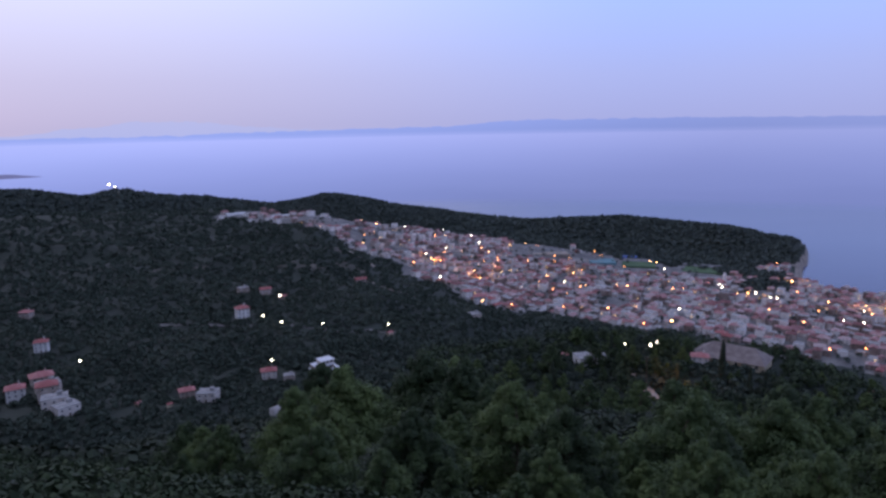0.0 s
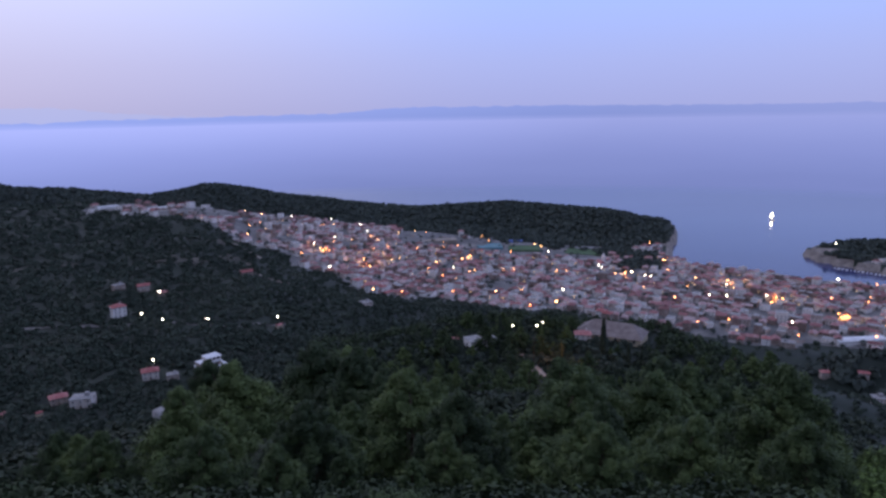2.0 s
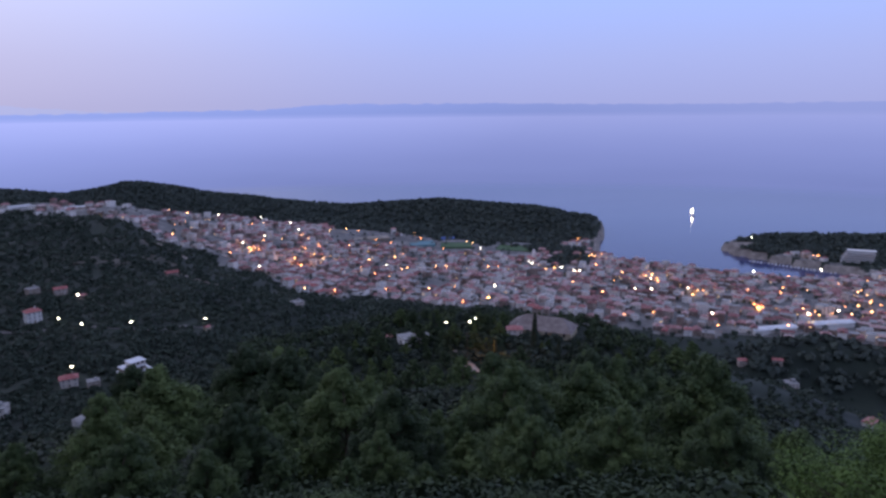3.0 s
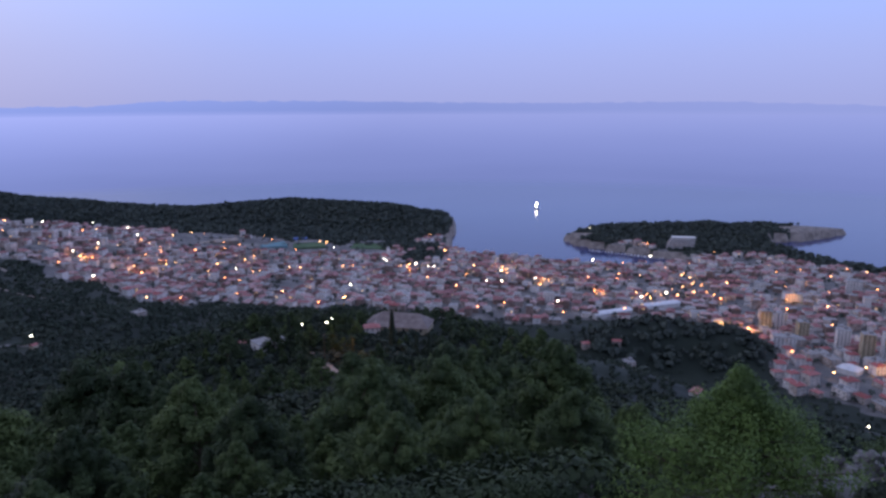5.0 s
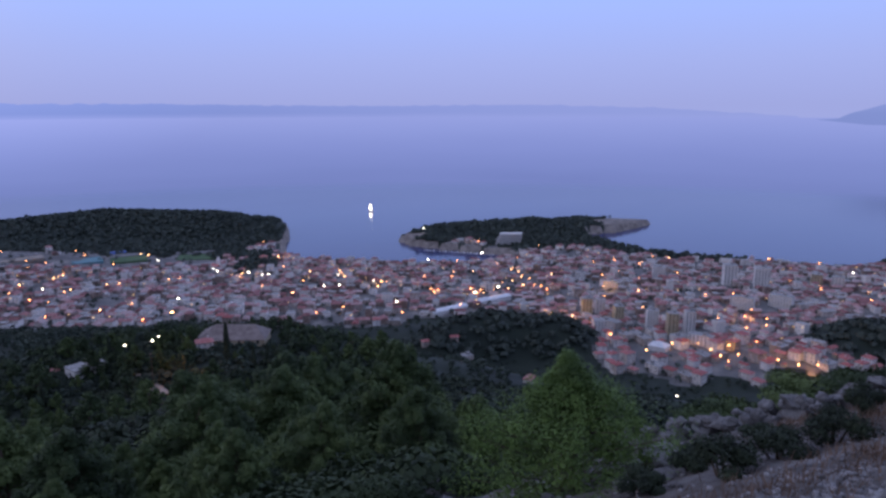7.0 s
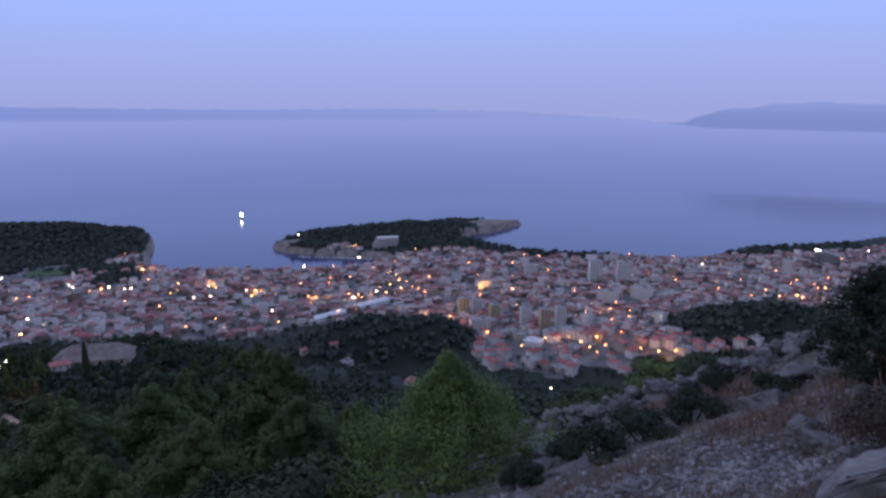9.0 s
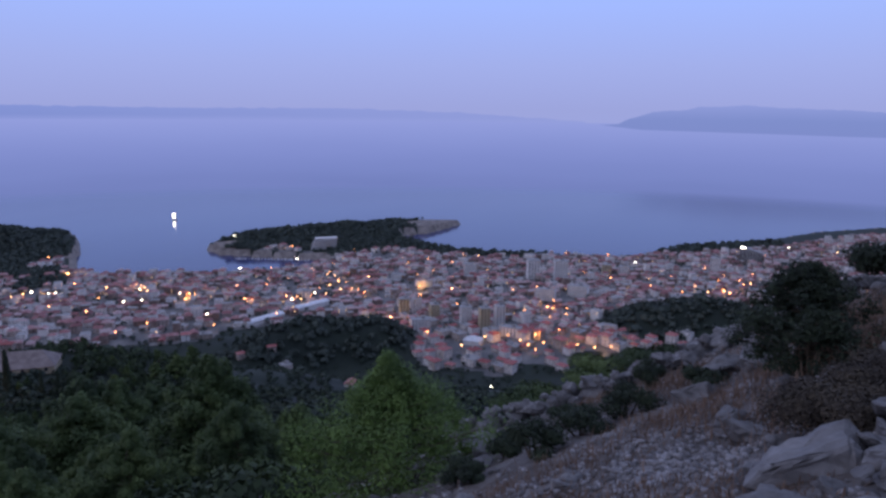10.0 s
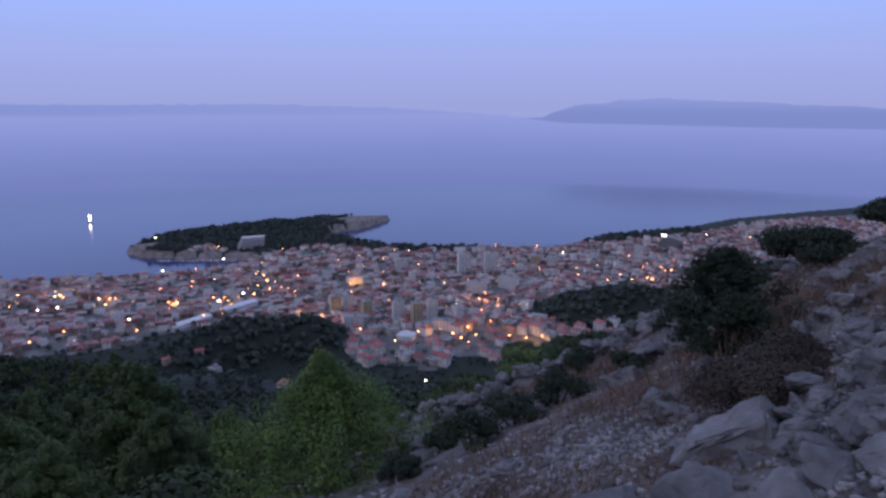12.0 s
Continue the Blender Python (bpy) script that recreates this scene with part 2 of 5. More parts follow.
def polar_sheet(name, azimuths, radii, height, mats, pick=None):
    az, rr = np.meshgrid(np.radians(azimuths), radii, indexing="ij")
    x, y = rr * np.sin(az), rr * np.cos(az)
    z = height(x, y)
    n, m = az.shape
    verts = np.stack([x, y, z], -1).reshape(-1, 3)
    i, j = np.meshgrid(np.arange(n), np.arange(m - 1), indexing="ij")
    i2 = (i + 1) % n
    faces = np.stack([i * m + j, i2 * m + j, i2 * m + j + 1, i * m + j + 1], -1).reshape(-1, 4)
    me = bpy.data.meshes.new(name)
    me.from_pydata(verts.tolist(), [], faces.tolist())
    for mt in mats:
        me.materials.append(mt)
    if pick is not None:
        c = verts[faces].mean(1)
        me.polygons.foreach_set("material_index", pick(c[:, 0], c[:, 1], c[:, 2]).astype(np.int32))
    me.polygons.foreach_set("use_smooth", np.ones(len(faces), bool))
    return new(name, me)


# how far the houses reach towards the wooded cape, by azimuth
TOWN_FAR = ([-8, -3, 1, 3, 7.4, 12, 19, 25, 28, 32, 33.7, 36, 38, 41], [1490, 1470, 1480, 1540, 1625, 1600, 1480, 1435, 1390, 1385, 1335, 1420, 1490, 1500])


def forested(x, y):
    """Wooded heights by the shore and in the town."""
    w = np.zeros(np.shape(x), bool)
    for ridge, cut in ((CAPE_RIDGE, 0.36), (LEFT_RIDGE, 0.3), (PENINSULA, 0.12), (SHORE_WOOD, 0.3), (FAR_SHORE_WOOD, 0.3), (GREEN_HILL, 0.5), (WOOD_HILL, 0.5)):
        line, wide = ridge
        for a, b in zip(line, line[1:]):
            d, t = segment_far(x, y, a, b)
            w |= np.exp(-(d / wide) ** 2) > cut
    az, r = np.degrees(np.arctan2(x, y)), np.hypot(x, y)
    w |= (az > 4) & (az < 40.5) & (r > np.interp(az, *TOWN_FAR) + 14 * waves(x, y, 70, 19))
    w |= (az > 34.9) & (az < 38.3) & (r > 1240) & (r < 1400) & (waves(x, y, 60, 23) > -0.5)
    return w | ((x > 1180) & (y > 690 - (x - 1195) * 1.26) & (inland(x, y) > 0))


def town(x, y):
    """Built-up ground between the shore and the slopes."""
    s, az, r = inland(x, y), np.degrees(np.arctan2(x, y)), np.hypot(x, y)
    edge = np.interp(az, [-8, -6, -3, 2.7, 5.4, 11, 12.5, 17, 22, 40, 46, 52, 60, 62.5, 64.5, 67, 73, 76, 78, 80, 86, 90, 108], [1420, 1390, 1310, 1145, 1030, 950, 830, 850, 880, 845, 855, 880, 900, 870, 770, 700, 720, 700, 725, 780, 810, 830, 860])
    return (s > 14) & (az > -7) & (az < 109) & (r > edge + 30 * waves(x, y, 120, 9)) & ~forested(x, y) & (s < 1150) & ((az > 4.5) | (r < np.interp(az, *TOWN_FAR)))


azimuths = steps(-46, 110, 560) + steps(110, 314, 60)
radii = [0.0, 0.4] + list(np.geomspace(1.0, 60, 90)) + list(np.geomspace(62, 2600, 260)) + list(np.geomspace(2650, 4900, 14))
ground = polar_sheet("ground", azimuths, radii, land, [GROUND, TOWN_GROUND], lambda x, y, z: town(x, y))
tagged(ground, "dark scrubby hillside falling to the coast", "ground", kind="structure")
sea = polar_sheet("water", steps(-60, 300, 240), [300, 800, 1500, 2000, 2310], lambda x, y: 0 * x, [SEA])
tagged(sea, "calm blue sea at dusk with faint ripples", "sea", kind="structure")

# ---- self-lit distance: far sea and islands with haze painted into their glow ----
# haze and sky reflection painted into the far water's glow, paler with height
FAR_SEA = haze_glow_material("painted_haze_sea", [(0, (0.165, 0.210, 0.49)), (20, (0.185, 0.232, 0.535)), (60, (0.210, 0.258, 0.585)), (140, (0.250, 0.300, 0.65)), (215, (0.280, 0.328, 0.69))], scale=0.0011, wet=5)
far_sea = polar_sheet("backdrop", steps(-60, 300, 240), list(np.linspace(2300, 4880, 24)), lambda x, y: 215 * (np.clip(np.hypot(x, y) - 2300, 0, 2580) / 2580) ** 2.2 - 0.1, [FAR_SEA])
tagged(far_sea, "far sea with painted haze merging into the sky", "sea", kind="structure")


def far_strip(name, az0, az1, r, low, top, mat, label, rough=0.12, seed=1):
    """A self-lit island or mountain chain with painted haze on the horizon; low and top give the height angle by
    azimuth.
    """
    az = np.arange(az0, az1, 0.15)
    bump = waves(az * 10, az * 0, 30, seed) * rough + waves(az * 10, az * 0, 9, seed + 1) * rough * 0.35
    lo, hi = np.interp(az, *low), np.interp(az, *top)
    fade = np.clip((hi - lo) / 0.5, 0, 1)
    hi = np.maximum(hi + bump * fade, lo)
    a = np.radians(az)
    rows = []
    for k, back in ((0, 0), (0.55, 12), (1, 30)):
        el = np.radians(lo + (hi - lo) * k)
        rows.append(np.stack([(r + back) * np.sin(a), (r + back) * np.cos(a), 300 + (r + back) * np.tan(el)], -1))
    n = len(az)
    v = np.concatenate(rows)
    f = [(k * n + i, k * n + i + 1, (k + 1) * n + i + 1, (k + 1) * n + i) for k in range(2) for i in range(n - 1)]
    me = bpy.data.meshes.new(name)
    me.from_pydata(v.tolist(), [], f)
    me.materials.append(mat)
    return tagged(new(name, me), label, "island", kind="structure")


# each strip glows in the colour of the haze over it, by height
HAZE_1 = haze_glow_material("haze_mountain", [(215, (0.285, 0.315, 0.56)), (345, (0.30, 0.325, 0.555))])
HAZE_2 = haze_glow_material("haze_island", [(205, (0.27, 0.318, 0.675)), (245, (0.20, 0.262, 0.60)), (315, (0.215, 0.28, 0.64))], pale=(0.292, 0.338, 0.69))
HAZE_3 = haze_glow_material("haze_cape", [(150, (0.20, 0.252, 0.56)), (250, (0.205, 0.262, 0.575)), (335, (0.26, 0.315, 0.66))])
HAZE_4 = haze_glow_material("haze_near_cape", [(40, (0.10, 0.11, 0.24)), (110, (0.11, 0.12, 0.27))])
far_strip("backdrop", -48, 12, 4900, ([-48, 12], [-1, -1]), ([-48, -20, -16, -12, -7, -3.4, 5, 12], [-0.6, -0.35, 0.1, 0.5, 0.45, -0.1, -0.45, -0.8]), HAZE_1, "mountain chain in painted pale dusk haze", 0.1, 21)
far_strip("backdrop", -48, 79, 4880, ([-48, 79], [-1.35, -1.05]), ([-48, -20, -3, 12, 17, 28, 44, 60, 70, 79], [-0.7, -0.55, -0.45, -0.28, 0.1, 0.06, -0.12, -0.05, -0.35, -0.9]), HAZE_2, "long island in painted blue dusk haze", 0.06, 31)
far_strip("backdrop", 80, 135, 4600, ([80, 83.2, 92, 105.5, 135], [-1.12, -1.46, -1.58, -1.76, -1.2]), ([80, 81.4, 84, 87.5, 91, 95.8, 105.5, 135], [-1.12, -1.05, -0.1, 0.3, 0.46, 0.23, -0.22, -0.6]), HAZE_3, "island cape in painted blue haze over the water", 0.07, 41)
far_strip("backdrop", -48, -18.4, 3640, ([-48, -18.4], [-3.6, -3.22]), ([-48, -24, -20, -18.4], [-2.4, -2.75, -3.0, -3.22]), HAZE_4, "low dark headland in painted haze across the bay", 0.05, 51)

# ---- materials of the things ----
LEAF = [(0.25, (0.046, 0.060, 0.052)), (0.5, (0.060, 0.078, 0.064)), (0.75, (0.080, 0.098, 0.076))]
PINE_LEAF = mottled("pine_needles", [(0.2, (0.024, 0.044, 0.013)), (0.5, (0.056, 0.090, 0.025)), (0.85, (0.115, 0.16, 0.044))], scale=0.35, bump=0, per_object=0.55, rough=0.8)
YOUNG_LEAF = mottled("young_pine_needles", [(0.2, (0.055, 0.10, 0.02)), (0.5, (0.105, 0.175, 0.034)), (0.85, (0.16, 0.25, 0.05))], scale=2.2, bump=0, island=0.18, rough=0.75)
KNOLL_LEAF = mottled("mixed_leaves", [(0.2, (0.010, 0.021, 0.008)), (0.5, (0.025, 0.044, 0.014)), (0.85, (0.055, 0.08, 0.026))], scale=0.12, bump=0, island=0.2, rough=0.85)
WOODS = mottled("wood_canopy", LEAF, scale=0.05, bump=0, island=0.22, rough=0.9)
SCRUB = mottled("scrub_leaves", [(0.2, (0.021, 0.034, 0.024)), (0.5, (0.037, 0.055, 0.038)), (0.75, (0.060, 0.077, 0.054)), (0.95, (0.095, 0.102, 0.076))], scale=0.02, bump=0, island=0.25, rough=0.9)
DARK_LEAF = mottled("juniper_leaves", [(0.2, (0.010, 0.018, 0.008)), (0.6, (0.022, 0.036, 0.014)), (0.9, (0.042, 0.058, 0.025))], scale=2, bump=0, island=0.5, rough=0.8)
DRY = mottled("dry_grass", [(0.2, (0.12, 0.075, 0.052)), (0.5, (0.20, 0.13, 0.092)), (0.85, (0.28, 0.195, 0.14))], scale=2, bump=0, island=0.5, rough=0.9)
BROWN = mottled("dead_twigs", [(0.2, (0.035, 0.027, 0.02)), (0.5, (0.06, 0.047, 0.033)), (0.85, (0.10, 0.078, 0.05))], scale=2, bump=0, island=0.5, rough=0.9)
BARK = mottled("pine_bark", [(0.2, (0.05, 0.035, 0.025)), (0.6, (0.12, 0.085, 0.06)), (0.9, (0.18, 0.14, 0.11))], scale=4, bump=0.8)
STONE = mottled("limestone", [(0.15, (0.045, 0.043, 0.043)), (0.4, (0.112, 0.107, 0.107)), (0.6, (0.185, 0.178, 0.178)), (0.85, (0.30, 0.29, 0.288))], scale=1.6, fine=7, bump=0.9, dist=0.06)
GRAVEL = mottled("limestone_chips", [(0.2, (0.10, 0.092, 0.09)), (0.5, (0.21, 0.196, 0.193)), (0.85, (0.34, 0.325, 0.322))], scale=5, bump=0.4, island=0.5)
ROCKY = mottled("stony_slope", [(0.2, (0.042, 0.035, 0.030)), (0.45, (0.10, 0.084, 0.074)), (0.62, (0.17, 0.155, 0.147)), (0.85, (0.27, 0.255, 0.247))], scale=1.3, fine=9, bump=1.0, dist=0.08)
SHORE = mottled("shore_rock", [(0.2, (0.11, 0.09, 0.078)), (0.5, (0.22, 0.185, 0.162)), (0.85, (0.36, 0.31, 0.275))], scale=0.08, bump=0.8, dist=0.5)
WALL = mottled("rendered_walls", [(0.1, (0.22, 0.155, 0.13)), (0.35, (0.38, 0.295, 0.255)), (0.55, (0.60, 0.51, 0.46)), (0.78, (0.82, 0.77, 0.73))], scale=0.12, bump=0.1, island=1.1)
WHITE = mottled("white_render", [(0.2, (0.68, 0.65, 0.63)), (0.6, (0.80, 0.78, 0.76)), (0.9, (0.86, 0.85, 0.84))], scale=0.3, bump=0.1)
HOUSE_WALL = mottled("house_render", [(0.1, (0.30, 0.24, 0.20)), (0.45, (0.50, 0.42, 0.37)), (0.8, (0.76, 0.70, 0.66))], scale=0.3, bump=0.1, per_object=0.9)
OCHRE = mottled("ochre_render", [(0.2, (0.42, 0.35, 0.24)), (0.6, (0.55, 0.47, 0.33)), (0.9, (0.62, 0.55, 0.42))], scale=0.3, bump=0.1)
ROOF = mottled("clay_tiles", [(0.1, (0.21, 0.092, 0.09)), (0.4, (0.33, 0.15, 0.148)), (0.65, (0.42, 0.225, 0.22)), (0.9, (0.49, 0.38, 0.37))], scale=0.25, fine=12, bump=0.5, island=0.9)
TILE_ROOF = mottled("red_tile_roof", [(0.1, (0.27, 0.085, 0.08)), (0.5, (0.40, 0.13, 0.125)), (0.9, (0.47, 0.21, 0.20))], scale=0.5, fine=10, bump=0.5, per_object=0.6)
OLD_TILES = mottled("weathered_tiles", [(0.2, (0.17, 0.13, 0.12)), (0.6, (0.26, 0.215, 0.20)), (0.9, (0.36, 0.31, 0.29))], scale=0.4, fine=10, bump=0.5)
FLAT = mottled("flat_roof_felt", [(0.2, (0.22, 0.22, 0.22)), (0.6, (0.36, 0.35, 0.35)), (0.9, (0.5, 0.49, 0.48))], scale=0.3, bump=0.1)
WHITE_ROOF = mottled("white_sheet_roof", [(0.2, (0.62, 0.63, 0.66)), (0.8, (0.82, 0.83, 0.85))], scale=0.2, bump=0.05, rough=0.5)
ROAD = mottled("asphalt", [(0.2, (0.09, 0.085, 0.08)), (0.6, (0.15, 0.14, 0.135)), (0.9, (0.22, 0.21, 0.2))], scale=0.3, bump=0.2)
EARTH = mottled("bare_earth", [(0.2, (0.20, 0.16, 0.13)), (0.6, (0.33, 0.28, 0.235)), (0.9, (0.42, 0.37, 0.32))], scale=0.06, bump=0.3)
FALLOW = mottled("fallow_earth", [(0.25, (0.02, 0.026, 0.017)), (0.5, (0.055, 0.05, 0.038)), (0.85, (0.12, 0.10, 0.08))], scale=0.06, bump=0.3)
TURF = mottled("pitch_grass", [(0.2, (0.05, 0.10, 0.045)), (0.8, (0.085, 0.15, 0.06))], scale=0.1, bump=0.05)
BLUE_COURT = mottled("blue_court", [(0.2, (0.10, 0.22, 0.26)), (0.8, (0.16, 0.30, 0.33))], scale=0.2, bump=0.05)
GLASS = plain("window_glass", (0.03, 0.035, 0.045), 0.12)
METAL = plain("galvanised_steel", (0.30, 0.30, 0.31), 0.5, 0.8)
PIPE_WHITE = plain("white_paint", (0.78, 0.78, 0.78), 0.4)
BLUE = plain("blue_sheet", (0.05, 0.12, 0.42), 0.5)
ORANGE_LIGHT = plain("sodium_lamp", (1.0, 0.36, 0.12), 0.5, glow=15)
WARM_LIGHT = plain("warm_lamp", (1.0, 0.50, 0.20), 0.5, glow=15)
WHITE_LIGHT = plain("white_lamp", (1.0, 0.90, 0.74), 0.5, glow=15)
LIT_WINDOW = plain("lit_window", (1.0, 0.62, 0.28), 0.5, glow=2.5)

# the stony slope by the camera, the shore and the town each show their own ground
ground.data.materials.append(ROCKY)
ground.data.materials.append(SHORE)


def repaint():
    me = ground.data
    n = len(me.polygons)
    c = np.empty(n * 3)
    me.polygons.foreach_get("center", c)
    c = c.reshape(-1, 3)
    x, y, z = c.T
    r, az, s = np.hypot(x, y), np.degrees(np.arctan2(x, y)), inland(x, y)
    idx = town(x, y).astype(np.int32)
    idx[(r < 45) & (az > 56 + 5 * waves(x, y, 6, 14))] = 2
    idx[(s < 9 + 5 * waves(x, y, 40, 12)) & (s > -40)] = 3
    idx[(segment_far(x, y, (1600, 700), (1713, 650))[0] < 60) & (s > -20)] = 3
    idx[(segment_far(x, y, (1130, 985), (1175, 985))[0] < 22) & (s > -20)] = 3
    me.polygons.foreach_set("material_index", idx)


repaint()

# ---- builders ----


def arrays_mesh(name, v, f, mats, slot=None, flat=True):
    """One mesh from arrays of corners and of four-sided faces."""
    v, f = np.asarray(v, np.float32), np.asarray(f, np.int32)
    me = bpy.data.meshes.new(name)
    me.vertices.add(len(v))
    me.vertices.foreach_set("co", v.ravel())
    me.loops.add(f.size)
    me.loops.foreach_set("vertex_index", f.ravel())
    me.polygons.add(len(f))
    me.polygons.foreach_set("loop_start", np.arange(0, f.size, f.shape[1], dtype=np.int32))
    for m in mats:
        me.materials.append(m)
    if slot is not None:
        me.polygons.foreach_set("material_index", np.asarray(slot, np.int32))
    me.update(calc_edges=True)
    return me


def tufts(centres, size, rs, out=None, long=1.0, thin=1.0):
    """Small leafy sprays: uneven four-sided blades round the given centres."""
    n = len(centres)
    d = rs.normal(size=(n, 3))
    if out is not None:
        d = d * 0.4 + out
    d /= np.linalg.norm(d, axis=1)[:, None] + 1e-9
    u = np.cross(d, rs.normal(size=(n, 3)))
    u /= np.linalg.norm(u, axis=1)[:, None] + 1e-9
    w = np.cross(d, u)
    size = np.broadcast_to(size, (n,))[:, None]
    corners = []
    for a, b in ((-1, -0.6), (0.5, -1), (1, 0.7), (-0.4, 1)):
        k = rs.uniform(0.5, 1.15, (n, 2))
        corners.append(centres + u * size * a * k[:, :1] * long + w * size * b * k[:, 1:] * thin)
    v = np.stack(corners, 1).reshape(-1, 3)
    return v, np.arange(len(v)).reshape(-1, 4)


def part(name, data, parent, label="", m=None):
    ob = new(name, data)
    ob.parent = parent
    if m is not None:
        ob.matrix_local = m
    return tagged(ob, label)


def bm_mesh(name, bm, *mats):
    me = bpy.data.meshes.new(name)
    bm.to_mesh(me)
    bm.free()
    for m in mats:
        me.materials.append(m)
    return me


def box(bm, x, y, z, sx, sy, sz, slot=0, bevel=0.0):
    """A box with its base centre at x, y, z."""
    r = bmesh.ops.create_cube(bm, size=1.0, matrix=Matrix.Translation((x, y, z + sz / 2)) @ Matrix.Diagonal((sx, sy, sz, 1)))
    fs = {f for v in r["verts"] for f in v.link_faces}
    for f in fs:
        f.material_index = slot
    if bevel:
        bmesh.ops.bevel(bm, geom=list({e for f in fs for e in f.edges}), offset=bevel, segments=1, affect="EDGES")


def rod(bm, a, b, r0, r1, sides=6):
    a, b = Vector(a), Vector(b)
    m = Matrix.Translation((a + b) / 2) @ (b - a).to_track_quat("Z", "Y").to_matrix().to_4x4()
    bmesh.ops.create_cone(bm, cap_ends=True, segments=sides, radius1=r0, radius2=r1, depth=(b - a).length, matrix=m)


def spot(az, r, lift=0.0):
    x, y = r * math.sin(radians(az)), r * math.cos(radians(az))
    return x, y, float(land(x, y)) + lift


# ---- trees ----


def pine(name, seed, height, wide, plumes, blades, size, leaf, low=0.1, taper=0.85, wood="grey-brown pine trunk with limbs", crown="ragged green needle crown"):
    """A pine: tapered trunk, limbs, and a pointed crown of upswept plumes of needles on the limbs."""
    rs = np.random.RandomState(seed)
    tree = new(name)
    bm = bmesh.new()
    knots = [Vector((rs.normal() * 0.015 * height * k, rs.normal() * 0.015 * height * k, height * 0.95 * k / 4)) for k in range(5)]
    for k in range(4):
        rod(bm, knots[k], knots[k + 1], height * 0.022 * (1 - k * 0.2), height * 0.022 * (0.8 - k * 0.2), 7)
    pts, outs = [], []
    for k in range(plumes):
        h = low + (1 - low) * ((k + rs.uniform(0, 1)) / plumes) ** 1.1
        reach = wide / 2 * min(1, (1.01 - h) * 1.3) ** taper * min(1, 0.6 + (h - low) * 2.5) * rs.uniform(0.66, 1.14)
        a = k * 2.4 + rs.uniform(-0.6, 0.6)
        root = Vector((knots[4].x * h, knots[4].y * h, h * height * 0.92 - reach * 0.12))
        end = root + Vector((math.cos(a) * reach, math.sin(a) * reach, reach * rs.uniform(0.2, 0.5)))
        rod(bm, root, end, height * 0.004 + 0.008, 0.006, 4)
        for t in (1.0, 0.55):
            plume = wide * (0.036 + 0.09 * reach / (wide / 2)) * rs.uniform(0.75, 1.25) * (1.0 if t == 1 else 1.15)
            d = rs.normal(size=(blades, 3))
            d /= np.linalg.norm(d, axis=1)[:, None]
            lift = np.array([math.cos(a) * 0.35, math.sin(a) * 0.35, 1.0])
            c = np.array(root.lerp(end, t)) + (d * np.array([1, 1, 0.8]) + lift * np.abs(d[:, 2:]) * 0.55) * plume * rs.uniform(0.5, 1.0, (blades, 1))
            pts.append(c)
            outs.append(d * 0.9 + np.array([0, 0, 0.45]))
    part("trunk", bm_mesh("trunk", bm, BARK), tree, wood)
    v, f = tufts(np.concatenate(pts), size * rs.uniform(0.6, 1.4, sum(map(len, pts))), rs, np.concatenate(outs), 2.0, 0.55)
    part("crown", arrays_mesh("crown", v, f, [leaf]), tree, crown)
    return tree


def park(proto):
    """Puts a pattern thing's first copy in use at once; returns a function that places it, then copies of it."""
    used = []

    def put(m):
        if not used:
            used.append(1)
            proto.matrix_basis = m @ Matrix.Diagonal((*proto.scale, 1))
            return proto
        ob = copy_thing(proto, m)
        return ob
    return put


def place(x, y, z, turn=0.0, size=1.0, lean=(0, 0)):
    return Matrix.LocRotScale((x, y, z), Euler((radians(lean[0]), radians(lean[1]), radians(turn))), (size, size, size))


def crown_limit(az):
    """Height angle that the near tree tops stay under."""
    return np.interp(az, [-30, -22, -16, -12, -9, -6, -4, -1.8, -0.5, 1.5, 3.8, 9.4, 13.3, 15, 20, 26, 30, 33.2, 36.6, 39, 45, 47.3, 50, 52, 55, 57],
                     [-29, -28, -26, -23.4, -23.0, -24.0, -25.0, -22.6, -19.4, -21.0, -21.9, -21.0, -20.8, -21.0, -23.5, -25.5, -24.5, -21.0, -19.8, -21.5, -22.6, -21.5, -21.3, -23.0, -25.5, -29])


rs = np.random.RandomState(11)
near_pines = [pine("pine_tree", s, 9.0, w, 64, 270, 0.078, PINE_LEAF, 0.06) for s, w in ((1, 6.0), (2, 6.8), (3, 5.2), (4, 7.6))]
for p in near_pines:
    tagged(p, "dark green pine on the steep slope", "tree", "pines below the viewpoint")
near_put = [park(p) for p in near_pines]
spots = []
for k in range(6000):
    az, r = rs.uniform(-30, 57), 17 + 102 * rs.uniform() ** 0.85
    x, y, z = spot(az, r)
    if any((x - a) ** 2 + (y - b) ** 2 < (2.2 + 0.06 * r) ** 2 for a, b in spots):
        continue
    lim = float(crown_limit(az)) - rs.choice([0.0, 0.0, 0.3, 0.8, 1.6, 2.8]) * rs.uniform(0.6, 1.2)
    if r < 30:
        lim -= rs.uniform(1.5, 4.5)
    sc = (math.tan(radians(lim)) * r + 300 - z) / 9.6
    if sc < 0.22:
        continue
    sc = min(sc, 1.9)
    spots.append((x, y))
    near_put[k % 4](place(x, y, z - 0.2, rs.uniform(0, 360), sc, (rs.normal() * 3, rs.normal() * 3)))
    if len(spots) >= 200:
        break

